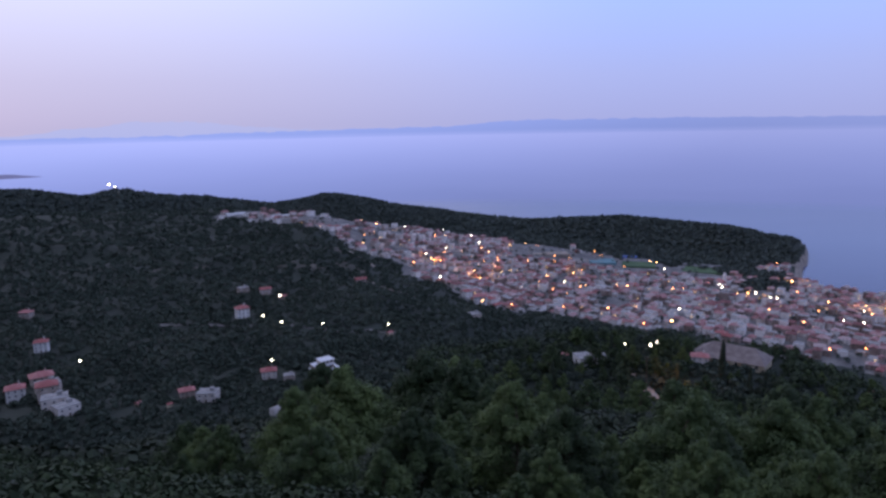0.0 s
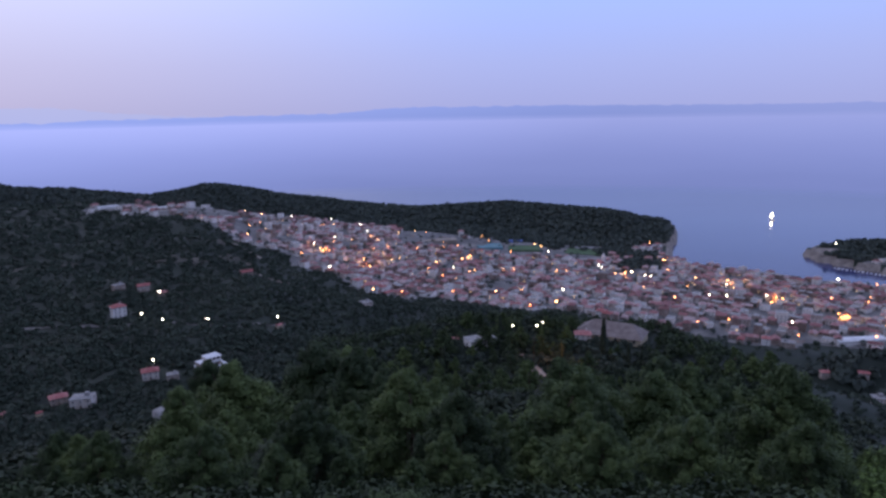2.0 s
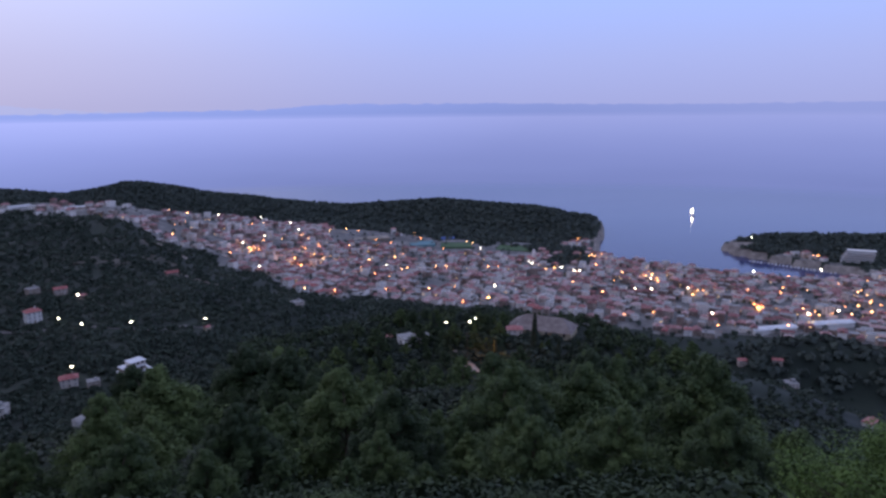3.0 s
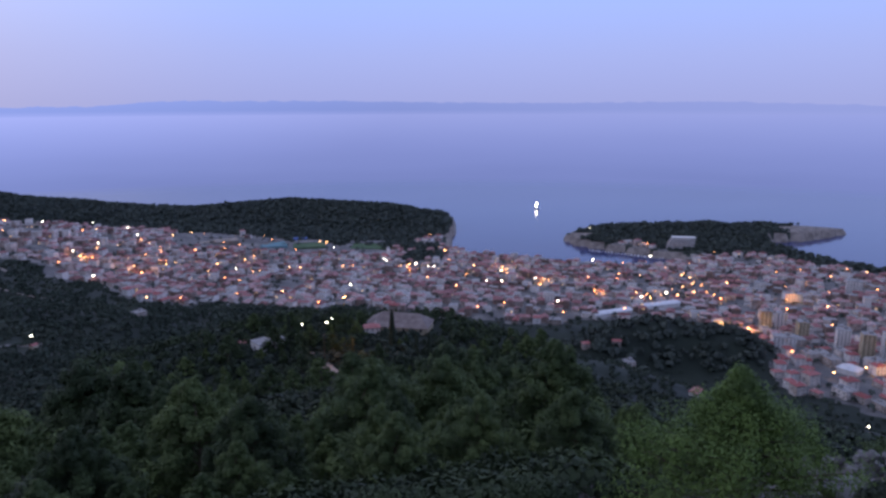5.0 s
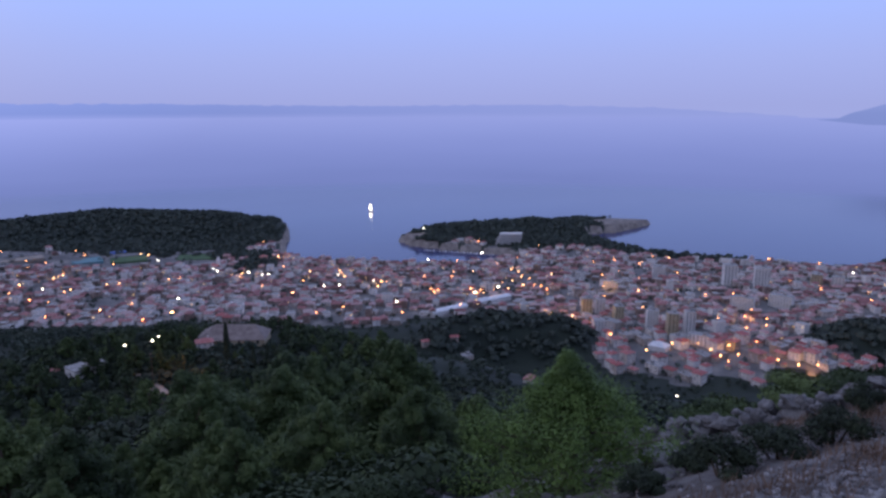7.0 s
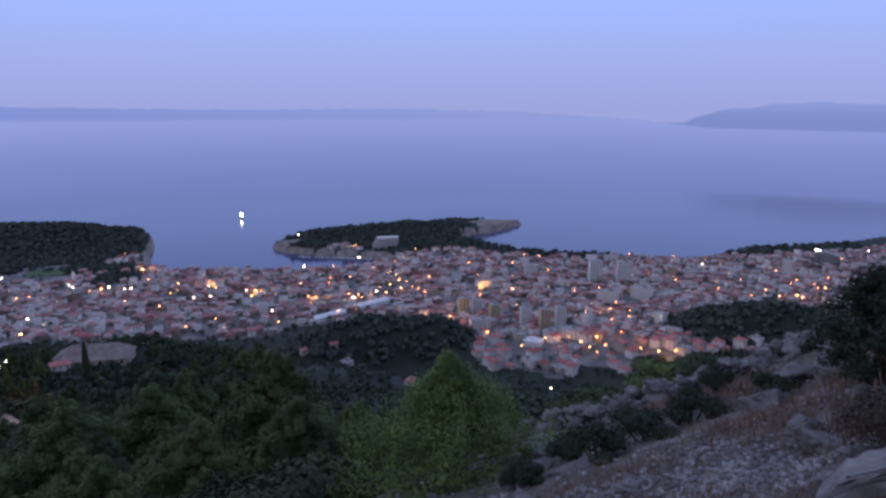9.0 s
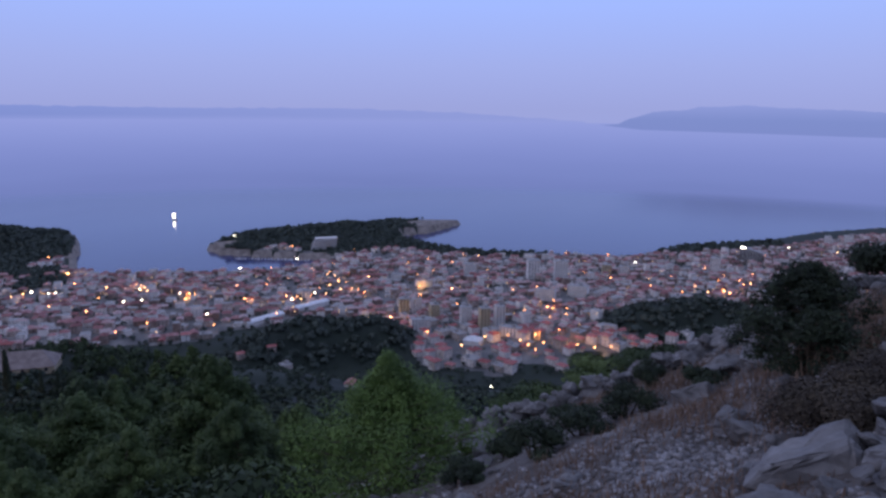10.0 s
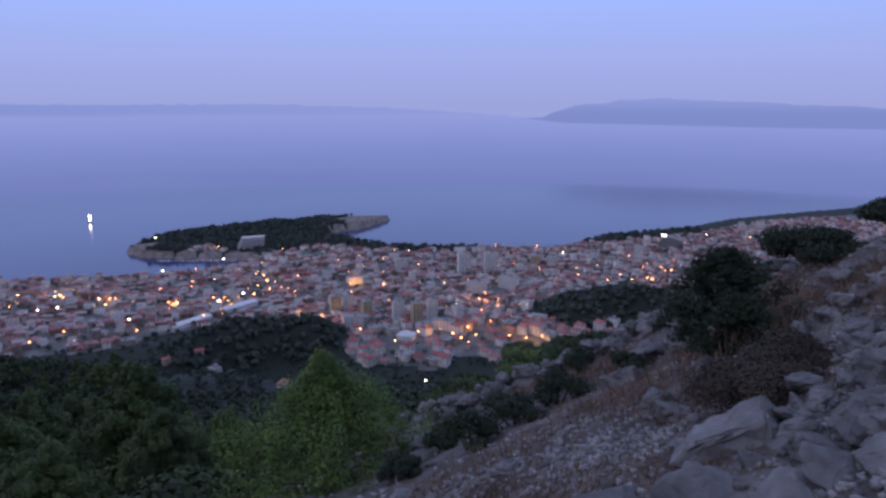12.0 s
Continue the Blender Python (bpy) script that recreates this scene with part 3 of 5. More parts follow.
far_pines = [pine("pine_tree", s, 10.0, w, 30, 70, 0.21, PINE_LEAF, 0.1) for s, w in ((5, 7.4), (6, 6.2), (9, 8.2))]
for p in far_pines:
    tagged(p, "dark pine among houses on the wooded knoll", "tree", "pines on the knoll")
far_put = [park(p) for p in far_pines]
KEEP_CLEAR = [(200, 283, 17), (188, 290, 12), (128, 298, 9), (79, 243, 7), (150, 262, 9), (142, 240, 9), (-15, 295, 7), (158, 300, 7)]
spots = []
for k in range(5000):
    x, y = rs.uniform(-30, 330), rs.uniform(110, 360)
    r, az = math.hypot(x, y), math.degrees(math.atan2(x, y))
    d = min(float(segment_far(np.array(x), np.array(y), a, b)[0]) for a, b in zip(KNOLL[0], KNOLL[0][1:]))
    if d > 95 or az < 10 or az > 47 or r < 140 or any(math.hypot(x - a, y - b) < c for a, b, c in KEEP_CLEAR):
        continue
    if any((x - a) ** 2 + (y - b) ** 2 < 49 for a, b in spots):
        continue
    z = float(land(x, y))
    sc = rs.uniform(0.85, 1.45)
    lim = (-16.6 if az < 40 else -17.8) - rs.uniform() - float(np.interp(r, [140, 250, 295], [6.5, 3.4, 0.0])) - float(np.interp(az, [16, 22], [2.5, 0.0]))
    top = math.degrees(math.atan2(z + 10 * sc - 300, r))
    if top > lim:
        sc = (math.tan(radians(lim)) * r + 300 - z) / 10.0
        if sc < 0.3:
            continue
    # leave the knoll's houses in sight
    if any(abs(az - math.degrees(math.atan2(a, b))) < math.degrees(c / r) * 0.8 and r < math.hypot(a, b) and math.hypot(a, b) - r < 55 for a, b, c in KEEP_CLEAR) and rs.uniform() < 0.85:
        continue
    spots.append((x, y))
    far_put[k % 3](place(x, y, z - 0.2, rs.uniform(0, 360), sc, (rs.normal() * 3, rs.normal() * 3)))
    if len(spots) >= 165:
        break


def knoll_trees():
    q = np.random.RandomState(88)
    x, y = q.uniform(-20, 330, 2600), q.uniform(120, 360, 2600)
    d = np.min([segment_far(x, y, a, b)[0] for a, b in zip(KNOLL[0], KNOLL[0][1:])], axis=0)
    az, r = np.degrees(np.arctan2(x, y)), np.hypot(x, y)
    keep = (d < 105) & (az > 9) & (az < 46) & (r > 150)
    for a, b, c in KEEP_CLEAR:
        off = np.abs(az - math.degrees(math.atan2(a, b)))
        keep &= (np.hypot(x - a, y - b) > c) & ~((off < np.degrees(c / r) * 0.8) & (r < math.hypot(a, b)) & (r > math.hypot(a, b) - 45))
    x, y = x[keep], y[keep]
    high = q.uniform(4, 9, len(x)) * np.interp(np.hypot(x, y), [150, 240, 300], [0.5, 0.6, 1.0])
    tagged(canopy("wood", x, y, high, high * q.uniform(0.7, 0.95, len(x)), 70, KNOLL_LEAF, 89, 0.105), "dark mixed trees crowding the knoll", "trees", kind="stuff")


def cypress():
    rs = np.random.RandomState(8)
    tree = new("cypress_tree")
    bm = bmesh.new()
    rod(bm, (0, 0, 0), (0, 0, 18), 0.35, 0.05, 7)
    part("trunk", bm_mesh("trunk", bm, BARK), tree)
    n = 1700
    h = rs.uniform(0.04, 1, n) ** 0.9
    rad = 2.0 * np.minimum(1, h * 5) * (1.02 - h) ** 0.55 * rs.uniform(0.45, 1.12, n)
    a = rs.uniform(0, 6.283, n)
    c = np.stack([np.cos(a) * rad, np.sin(a) * rad, h * 19.5], -1)
    out = np.stack([np.cos(a), np.sin(a), np.full(n, 0.8)], -1)
    v, f = tufts(c, rs.uniform(0.25, 0.6, n), rs, out)
    part("crown", arrays_mesh("crown", v, f, [DARK_LEAF]), tree, "narrow dark cypress crown")
    return tagged(tree, "tall slim dark cypress beside the stone hall", "tree", "cypresses on the knoll")


cyp = park(cypress())
for az, r, sc in ((34.0, 318, 1.0), (36.1, 312, 0.62), (37.2, 315, 0.55), (25.3, 330, 0.7), (30.6, 306, 0.5), (20.5, 300, 0.55)):
    x, y, z = spot(az, r)
    cyp(place(x, y, z - 0.2, az * 31, sc))


def canopy(name, xs, ys, high, wide, blades, mat, seed, fine=0.24):
    """Distant trees or bushes as one mass: every one a heap of loose leafy sprays."""
    rs = np.random.RandomState(seed)
    n = len(xs)
    z = land(xs, ys)
    d = rs.normal(size=(n, blades, 3))
    d /= np.linalg.norm(d, axis=2)[..., None]
    d[..., 2] = np.abs(d[..., 2]) * 1.1 - 0.25
    k = rs.uniform(0.55, 1.05, (n, blades, 1)) * rs.uniform(0.75, 1.2, (n, blades, 1))
    c = d * k * np.stack([wide / 2, wide / 2, high / 2], -1)[:, None, :]
    c = c + np.stack([xs, ys, z + high * 0.42], -1)[:, None, :]
    size = np.repeat(wide * fine, blades) * rs.uniform(0.6, 1.3, n * blades)
    v, f = tufts(c.reshape(-1, 3), size, rs, d.reshape(-1, 3) * 1.2 + np.array([0, 0, 0.3]))
    return new(name, arrays_mesh(name, v, f, [mat]))


knoll_trees()


def scatter(n, box_xy, want, seed):
    rs = np.random.RandomState(seed)
    x, y = rs.uniform(box_xy[0], box_xy[1], n), rs.uniform(box_xy[2], box_xy[3], n)
    k = want(x, y, rs)
    return x[k], y[k]


rs = np.random.RandomState(31)
x, y = scatter(62000, (-950, 1720, -120, 2100), lambda x, y, q: forested(x, y) & (inland(x, y) > 11) & ~town(x, y) & (segment_far(x, y, (1590, 700), (1713, 650))[0] > 60)
               & (segment_far(x, y, (1130, 985), (1175, 985))[0] > 20) & (np.degrees(np.arctan2(x, y)) > -27), 32)
tagged(canopy("wood", x, y, rs.uniform(5, 10, len(x)), rs.uniform(7, 12, len(x)), 16, WOODS, 33, 0.29), "dense dark pine woods on the capes", "trees", kind="stuff")


def scrub_polar(n, seed, a0, a1, r0, r1):
    q = np.random.RandomState(seed)
    r = np.exp(q.uniform(math.log(r0), math.log(r1), n))
    az = np.radians(q.uniform(a0, a1, n))
    x, y = r * np.sin(az), r * np.cos(az)
    keep = ~town(x, y) & ~forested(x, y) & (inland(x, y) > 25) & (waves(x, y, 90, 61) + 0.5 * waves(x, y, 35, 62) > -0.85)
    for a, b, c in HOUSE_SPOTS:
        keep &= np.hypot(x - a, y - b) > c
    return x[keep], y[keep]


HOUSE_SPOTS = [(-61, 639, 12), (-268, 714, 9), (-212, 586, 10), (-186, 500, 14), (-159, 450, 9), (-83, 461, 10), (-68, 450, 9), (-31, 482, 10), (8, 486, 12), (-17, 474, 7),
               (-15, 295, 8), (-68, 738, 8), (-45, 734, 8), (-27, 718, 8), (67, 582, 6), (-90, 439, 8), (590, 425, 12), (304, 178, 10), (140, 90, 7), (543, 445, 10), (565, 424, 10)]


def scrub(n, seed, a0, a1, r0, r1, big, label, mat=None):
    x, y = scrub_polar(n, seed, a0, a1, r0, r1)
    r, q = np.hypot(x, y), np.random.RandomState(seed + 1)
    wide = q.uniform(2.2, 5.0, len(x)) * np.interp(r, [20, 100, 400, 1500], [0.35, 0.62, 1.0, 2.0]) * big
    tagged(canopy("scrub", x, y, wide * q.uniform(0.6, 0.95, len(x)), wide, 20, mat or SCRUB, seed + 2), label, "scrub", kind="stuff")


scrub(34000, 35, -27, 36, 300, 1700, 1.0, "olive trees and dark scrub over the valley")
scrub(9000, 45, 30, 112, 130, 900, 1.0, "olive groves and scrub above the town")
scrub(12000, 55, -30, 58, 70, 330, 1.0, "low dark scrub under the pines", DARK_LEAF)
x, y = scrub_polar(1000, 65, -32, 57, 12, 95)
wide = rs.uniform(0.8, 1.9, len(x))
tagged(canopy("undergrowth", x, y, wide * rs.uniform(0.4, 0.7, len(x)), wide, 200, KNOLL_LEAF, 66, 0.045), "thick low undergrowth on the near slope", "scrub", kind="stuff")
x, y = scatter(13000, (0, 1750, -500, 1950), lambda x, y, q: town(x, y) & (q.uniform(size=len(x)) < 0.32 + 0.55 * (waves(x, y, 150, 71) > 0.38)), 37)
wide = rs.uniform(4, 8, len(x))
tagged(canopy("town_trees", x, y, wide * rs.uniform(0.8, 1.2, len(x)), wide, 14, WOODS, 38), "dark garden trees between the houses", "trees", kind="stuff")

# ---- the town ----


def house(seed, wide, deep, storeys, roof="hip", wall=None, top=None):
    """A house with walls, a roof with eaves and chimney, a door and separate windows."""
    q = random.Random(seed)
    wall, top = wall or HOUSE_WALL, top or TILE_ROOF
    high = 2.9 * storeys + 0.4
    ob = new("house")
    bm = bmesh.new()
    box(bm, 0, 0, -3.0, wide, deep, high + 3.0)
    if roof == "flat":
        box(bm, 0, 0, high, wide, 0.25, 0.6)
    part("wall", bm_mesh("wall", bm, wall), ob)
    bm = bmesh.new()
    e, rise = 0.7, deep * 0.27
    if roof == "flat":
        box(bm, 0, 0, high + 0.004, wide + 0.3, deep + 0.3, 0.22)
        box(bm, wide * 0.2, deep * 0.1, high + 0.22, 2.6, 2.6, 2.2)
        r = part("roof", bm_mesh("roof", bm, top if top is WHITE_ROOF else FLAT), ob)
    else:
        hw, hd = wide / 2 + e, deep / 2 + e
        inset = hd if roof == "hip" else 0.0
        pts = [(-hw, -hd, high), (hw, -hd, high), (hw, hd, high), (-hw, hd, high), (-hw + inset, 0, high + rise), (hw - inset, 0, high + rise)]
        vs = [bm.verts.new(p) for p in pts] + [bm.verts.new((p[0], p[1], p[2] - 0.16)) for p in pts[:4]]
        for f in ((0, 1, 5, 4), (1, 2, 5), (2, 3, 4, 5), (3, 0, 4), (9, 8, 7, 6), (0, 6, 7, 1), (1, 7, 8, 2), (2, 8, 9, 3), (3, 9, 6, 0)):
            bm.faces.new([vs[k] for k in f])
        r = part("roof", bm_mesh("roof", bm, top), ob, "red clay tile roof")
        bm = bmesh.new()
        box(bm, wide * 0.22, deep * 0.12, high + 0.3, 0.6, 0.5, rise + 0.7)
        box(bm, wide * 0.22, deep * 0.12, high + rise + 1.0, 0.75, 0.65, 0.12)
        part("chimney", bm_mesh("chimney", bm, wall), r)
    bm = bmesh.new()
    box(bm, 0, 0, 0, 1.1, 0.12, 1.4, 0)
    box(bm, 0, -0.02, 0.08, 0.94, 0.12, 1.24, 1)
    win = bm_mesh("window", bm, PIPE_WHITE, GLASS)
    n = max(2, int(wide / 3.4))
    for s in range(storeys):
        for k in range(n):
            x = (k + 0.5) / n * wide - wide / 2
            for side in (-1, 1):
                if s == 0 and k == n // 2 and side < 0:
                    continue
                part("window", win, ob, m=pose(x, side * (deep / 2 + 0.02), s * 2.9 + 1.0, 0, 0, 0 if side < 0 else 180))
        for side in (-90, 90):
            part("window", win, ob, m=pose((wide / 2 + 0.02) * (1 if side > 0 else -1), q.uniform(-1, 1) * deep * 0.2, s * 2.9 + 1.0, 0, 0, side))
    bm = bmesh.new()
    box(bm, 0, 0, 0, 1.1, 0.14, 2.1, 0, 0.02)
    x = (n // 2 + 0.5) / n * wide - wide / 2
    part("door", bm_mesh("door", bm, BARK), ob, "brown wooden door", pose(x, -deep / 2 - 0.03, 0))
    return ob


def face_camera(x, y):
    return -math.degrees(math.atan2(x, y))


protos = [house(1, 12, 9, 2), house(2, 10, 8.5, 3), house(3, 14, 9, 2, "gable"), house(4, 11, 9.5, 3, "hip", WHITE), house(5, 13, 10, 2, "flat"), house(6, 9, 8, 2, "gable", OCHRE)]
texts = ["pale rendered house with red hipped roof", "three-storey pale house with tiled roof", "long low house with red gabled roof",
         "white three-storey house with red roof", "flat-roofed pale house on the slope", "small ochre house with gabled tile roof"]
for p, tx in zip(protos, texts):
    tagged(p, tx, "house", "houses of the town")
puts = [park(p) for p in protos]


def put_house(k, x, y, turn, size=1.0):
    return puts[k](place(x, y, float(land(x, y)) + 0.1, turn, size))


# single houses in the valley, on the knoll and on the slope
q = random.Random(77)
for x, y, k, turn, size in ((-61, 639, 3, 20, 1.0), (-268, 714, 0, -20, 0.9), (-212, 586, 3, 10, 0.9), (-188, 512, 0, 25, 1.3), (-178, 494, 4, 28, 1.15), (-160, 452, 4, 15, 1.0), (-170, 470, 1, 20, 1.2), (-192, 478, 3, 20, 1.0), (-150, 440, 4, 40, 0.9),
                            (-83, 461, 0, 15, 0.9), (-68, 450, 4, -10, 0.85), (-31, 482, 0, 5, 0.95), (-17, 474, 4, 5, 0.5), (-68, 738, 4, 30, 0.7),
                            (-45, 734, 2, 10, 0.8), (-27, 718, 2, -25, 0.7), (67, 582, 5, 30, 0.5), (-90, 439, 5, 30, 0.7), (79, 243, 5, 40, 0.75), (304, 178, 2, 10, 0.6),
                            (121, 307, 5, -30, 0.75), (240, 246, 5, 20, 0.6), (245, 236, 5, -10, 0.6), (142, 240, 0, 45, 0.6), (543, 445, 0, -30, 0.8), (568, 426, 2, -45, 0.8),
                            (552, 438, 5, -40, 0.8), (182, 288, 0, -28, 0.72), (-110, 446, 5, 60, 0.7), (60, 800, 2, 10, 1.1), (205, 800, 3, -15, 1.4), (170, 690, 4, 10, 0.8), (255, 820, 0, 30, 0.9)):
    put_house(k, x, y, turn, size)


def special(name, label, category, builder, x, y, turn, lift=0.0):
    ob = new(name)
    builder(ob)
    ob.matrix_basis = place(x, y, float(land(x, y)) + lift, turn)
    return tagged(ob, label, category)


def slab(wide, deep, storeys, wall, bays, band=False):
    """A block of flats with balconies and windows on the faces."""
    def build(ob):
        high = storeys * 2.9 + 0.8
        bm = bmesh.new()
        box(bm, 0, 0, -4, wide, deep, high + 4, bevel=0.05)
        part("wall", bm_mesh("wall", bm, wall), ob)
        bm = bmesh.new()
        box(bm, 0, 0, high + 0.004, wide + 0.4, deep + 0.4, 0.35)
        box(bm, wide * 0.15, 0, high + 0.36, 4, 3.5, 2.6, bevel=0.05)
        part("roof", bm_mesh("roof", bm, FLAT), ob, "flat roof with lift housing")
        bm = bmesh.new()
        w = wide / bays * (0.86 if band else 0.36)
        box(bm, 0, 0, 0, w, 0.1, 1.25, 0)
        win = bm_mesh("window", bm, GLASS)
        bm = bmesh.new()
        box(bm, 0, -0.5, -0.12, wide / bays * 0.8, 1.1, 0.14)
        box(bm, 0, -1.02, 0.02, wide / bays * 0.8, 0.08, 0.9)
        bal = bm_mesh("balcony", bm, wall)
        for s in range(storeys):
            for b in range(bays):
                x = (b + 0.5) / bays * wide - wide / 2
                part("window", win, ob, m=pose(x, -deep / 2 - 0.03, s * 2.9 + 1.0))
                if b % 2 == 0 and s:
                    part("balcony", bal, ob, m=pose(x, -deep / 2, s * 2.9 + 0.1))
            part("window", win, ob, m=pose(-wide / 2 - 0.03, 0, s * 2.9 + 1.0, 0, 0, -90))
            part("window", win, ob, m=pose(wide / 2 + 0.03, 0, s * 2.9 + 1.0, 0, 0, 90))
    return build


BLOCKS = []
for az, r, w, d, n, mat, bays, turn, label in (
        (75.2, 1150, 20, 16, 11, WHITE, 4, 12, "white eleven-storey apartment tower near the shore"), (77.5, 1155, 22, 16, 11, WHITE, 5, 8, "white eleven-storey apartment tower near the shore"),
        (81.2, 1215, 16, 14, 7, OCHRE, 4, 5, "pale ochre apartment block by the shore"), (82.6, 1225, 18, 12, 6, WHITE, 4, 0, "low white apartment block by the shore"),
        (76.3, 1005, 30, 12, 6, WHITE, 8, -8, "long white apartment slab with balconies"), (79.0, 1030, 30, 12, 6, WHITE, 8, -14, "long white apartment slab with balconies"),
        (71.2, 855, 13, 12, 9, OCHRE, 3, 15, "ochre apartment tower in the town"), (72.5, 868, 12, 12, 9, WHITE, 3, 15, "grey-white apartment tower in the town"),
        (69.6, 872, 14, 12, 8, WHITE, 4, 10, "white apartment block in the town"), (66.9, 890, 12, 12, 7, OCHRE, 3, 18, "ochre apartment block among houses"),
        (64.3, 905, 13, 12, 8, OCHRE, 3, 10, "brown-ochre apartment block among houses"), (65.4, 915, 12, 11, 7, WHITE, 3, 10, "pale apartment block among houses"),
        (65.7, 830, 24, 13, 5, WHITE, 6, 12, "white five-storey apartment block"), (73.5, 828, 27, 11, 4, WHITE, 6, -18, "white terraced apartment block with arches"),
        (89.5, 1290, 17, 15, 10, WHITE, 4, 0, "white ten-storey apartment tower above the bay"), (98.3, 1745, 18, 12, 7, WHITE, 4, 0, "white hotel block on the far slope"),
        (97.0, 1735, 14, 12, 6, WHITE, 3, 0, "white hotel block on the far slope"), (93.5, 1030, 15, 13, 5, WHITE, 4, -20, "white apartment block beside the wooded hill"),
        (69.9, 1165, 20, 14, 7, WHITE, 5, 5, "white stepped apartment block by the wood"), (66.0, 1060, 24, 12, 4, WHITE, 6, 20, "white apartment row with red roofs"),
        (63.7, 1130, 16, 12, 4, WHITE, 4, 0, "white block below the wooded peninsula"), (86.8, 930, 12, 11, 3, WHITE, 3, 10, "white block on the wooded hillside"),
        (56.2, 1040, 14, 12, 4, WHITE, 3, 0, "pale four-storey block by the market hall"), (87.7, 858, 18, 10, 2, WHITE, 4, -25, "white house with terraces on the slope"),
        (89.6, 835, 13, 10, 3, WHITE, 3, 0, "white flat-roofed house on the slope")):
    x, y, z = spot(az, r)
    BLOCKS.append((x, y, max(w, d) * 0.62 + 4))
    tagged(special("apartment_block", label, "apartment block", slab(w, d, n, mat, bays), x, y, face_camera(x, y) + turn), group="apartment blocks")


def hotel(ob):
    for s in range(5):
        bm = bmesh.new()
        box(bm, s * 1.2, 0, s * 3.2 - (3 if s == 0 else 0), 42 - s * 1.5, 14 - s * 0.6, 3.2 + (3 if s == 0 else 0))
        part("storey", bm_mesh("storey", bm, FLAT), ob)
        bm = bmesh.new()
        box(bm, s * 1.2, -8.2, s * 3.2 + 0.4, 42 - s * 1.2, 2.2, 1.0)
        box(bm, s * 1.2, -7.2, s * 3.2 + 0.25, 42 - s * 1.2, 2.6, 0.14)
        part("balcony", bm_mesh("balcony", bm, WHITE), ob, "white balcony band")
    bm = bmesh.new()
    box(bm, 6, 0, 16, 37, 13, 0.6, bevel=0.1)
    part("roof", bm_mesh("roof", bm, WHITE), ob)


x, y, z = spot(57.6, 1432)
special("hotel", "grey-white hotel with five balcony bands by the wood", "hotel", hotel, x, y, face_camera(x, y) + 8, 2).scale = (1.22, 1.22, 1.3)


def wedge(ob):
    bm = bmesh.new()
    vs = [bm.verts.new(p) for p in [(-20, -9, -6), (20, -9, -6), (20, 9, -6), (-20, 9, -6), (-20, -9, 30), (20, -9, 19), (20, 9, 19), (-20, 9, 30)]]
    for f in ((3, 2, 1, 0), (4, 5, 6, 7), (0, 1, 5, 4), (1, 2, 6, 5), (2, 3, 7, 6), (3, 0, 4, 7)):
        bm.faces.new([vs[k] for k in f])
    part("wall", bm_mesh("wall", bm, FLAT), ob)
    bm = bmesh.new()
    box(bm, 0, 0, 0, 3.2, 0.12, 1.6)
    win = bm_mesh("window", bm, GLASS)
    for s in range(7):
        for b in range(9):
            x = -18 + b * 4.5
            if s * 3.1 + 2.6 < 29.5 - (x + 20) * 0.275:
                part("window", win, ob, m=pose(x, -9.04, s * 3.1 + 0.8))
    bm = bmesh.new()
    box(bm, -15, -9.6, 27.2, 9, 0.5, 1.2)
    part("roof_sign", bm_mesh("roof_sign", bm, WHITE_LIGHT), ob, "bright white sign bar at the roof edge")


x, y, z = spot(92.0, 1440)
special("hotel", "grey wedge-shaped hotel with a lit roof sign", "hotel", wedge, x, y, face_camera(x, y), 0)
BLOCKS.append((x, y, 26))


def long_hall(ob):
    bm = bmesh.new()
    box(bm, 0, 0, -3, 58, 13, 8)
    part("wall", bm_mesh("wall", bm, WHITE), ob)
    bm = bmesh.new()
    vs = [bm.verts.new((sx * 30, yy, zz)) for sx in (-1, 1) for yy, zz in ((-7.4, 5.0), (-4, 6.6), (0, 7.2), (4, 6.6), (7.4, 5.0))]
    for k in range(4):
        bm.faces.new((vs[k], vs[k + 5], vs[k + 6], vs[k + 1]))
    bm.faces.new(vs[:5])
    bm.faces.new(vs[:4:-1])
    bmesh.ops.recalc_face_normals(bm, faces=bm.faces)
    part("roof", bm_mesh("roof", bm, WHITE_ROOF), ob, "curved white sheet roof")


for az, r, t in ((52.6, 905, 38), (56.4, 955, 38), (-5.4, 1440, 20), (-2.0, 1400, 14), (1.3, 1395, -8)):
    x, y, z = spot(az, r)
    tagged(special("market_hall", "long low hall with curved white roof", "hall", long_hall, x, y, face_camera(x, y) + t), group="white-roofed halls").scale = (0.62 if az < 5 else 1.0,) * 3
    BLOCKS.append((x, y, 20))


def tent_hall(ob):
    bm = bmesh.new()
    box(bm, 0, 0, -2, 20, 16, 8, bevel=0.1)
    part("wall", bm_mesh("wall", bm, WHITE), ob)
    bm = bmesh.new()
    r = bmesh.ops.create_cone(bm, cap_ends=True, segments=4, radius1=15, radius2=1.5, depth=4.5, matrix=pose(0, 0, 8.3, 0, 0, 45))
    bmesh.ops.scale(bm, vec=(1.05, 0.85, 1), verts=bm.verts)
    part("roof", bm_mesh("roof", bm, WHITE_ROOF), ob, "white pyramid roof")


x, y, z = spot(70.3, 800)
special("sports_hall", "white hall with low pyramid roof", "hall", tent_hall, x, y, face_camera(x, y) - 20)
BLOCKS.append((x, y, 17))


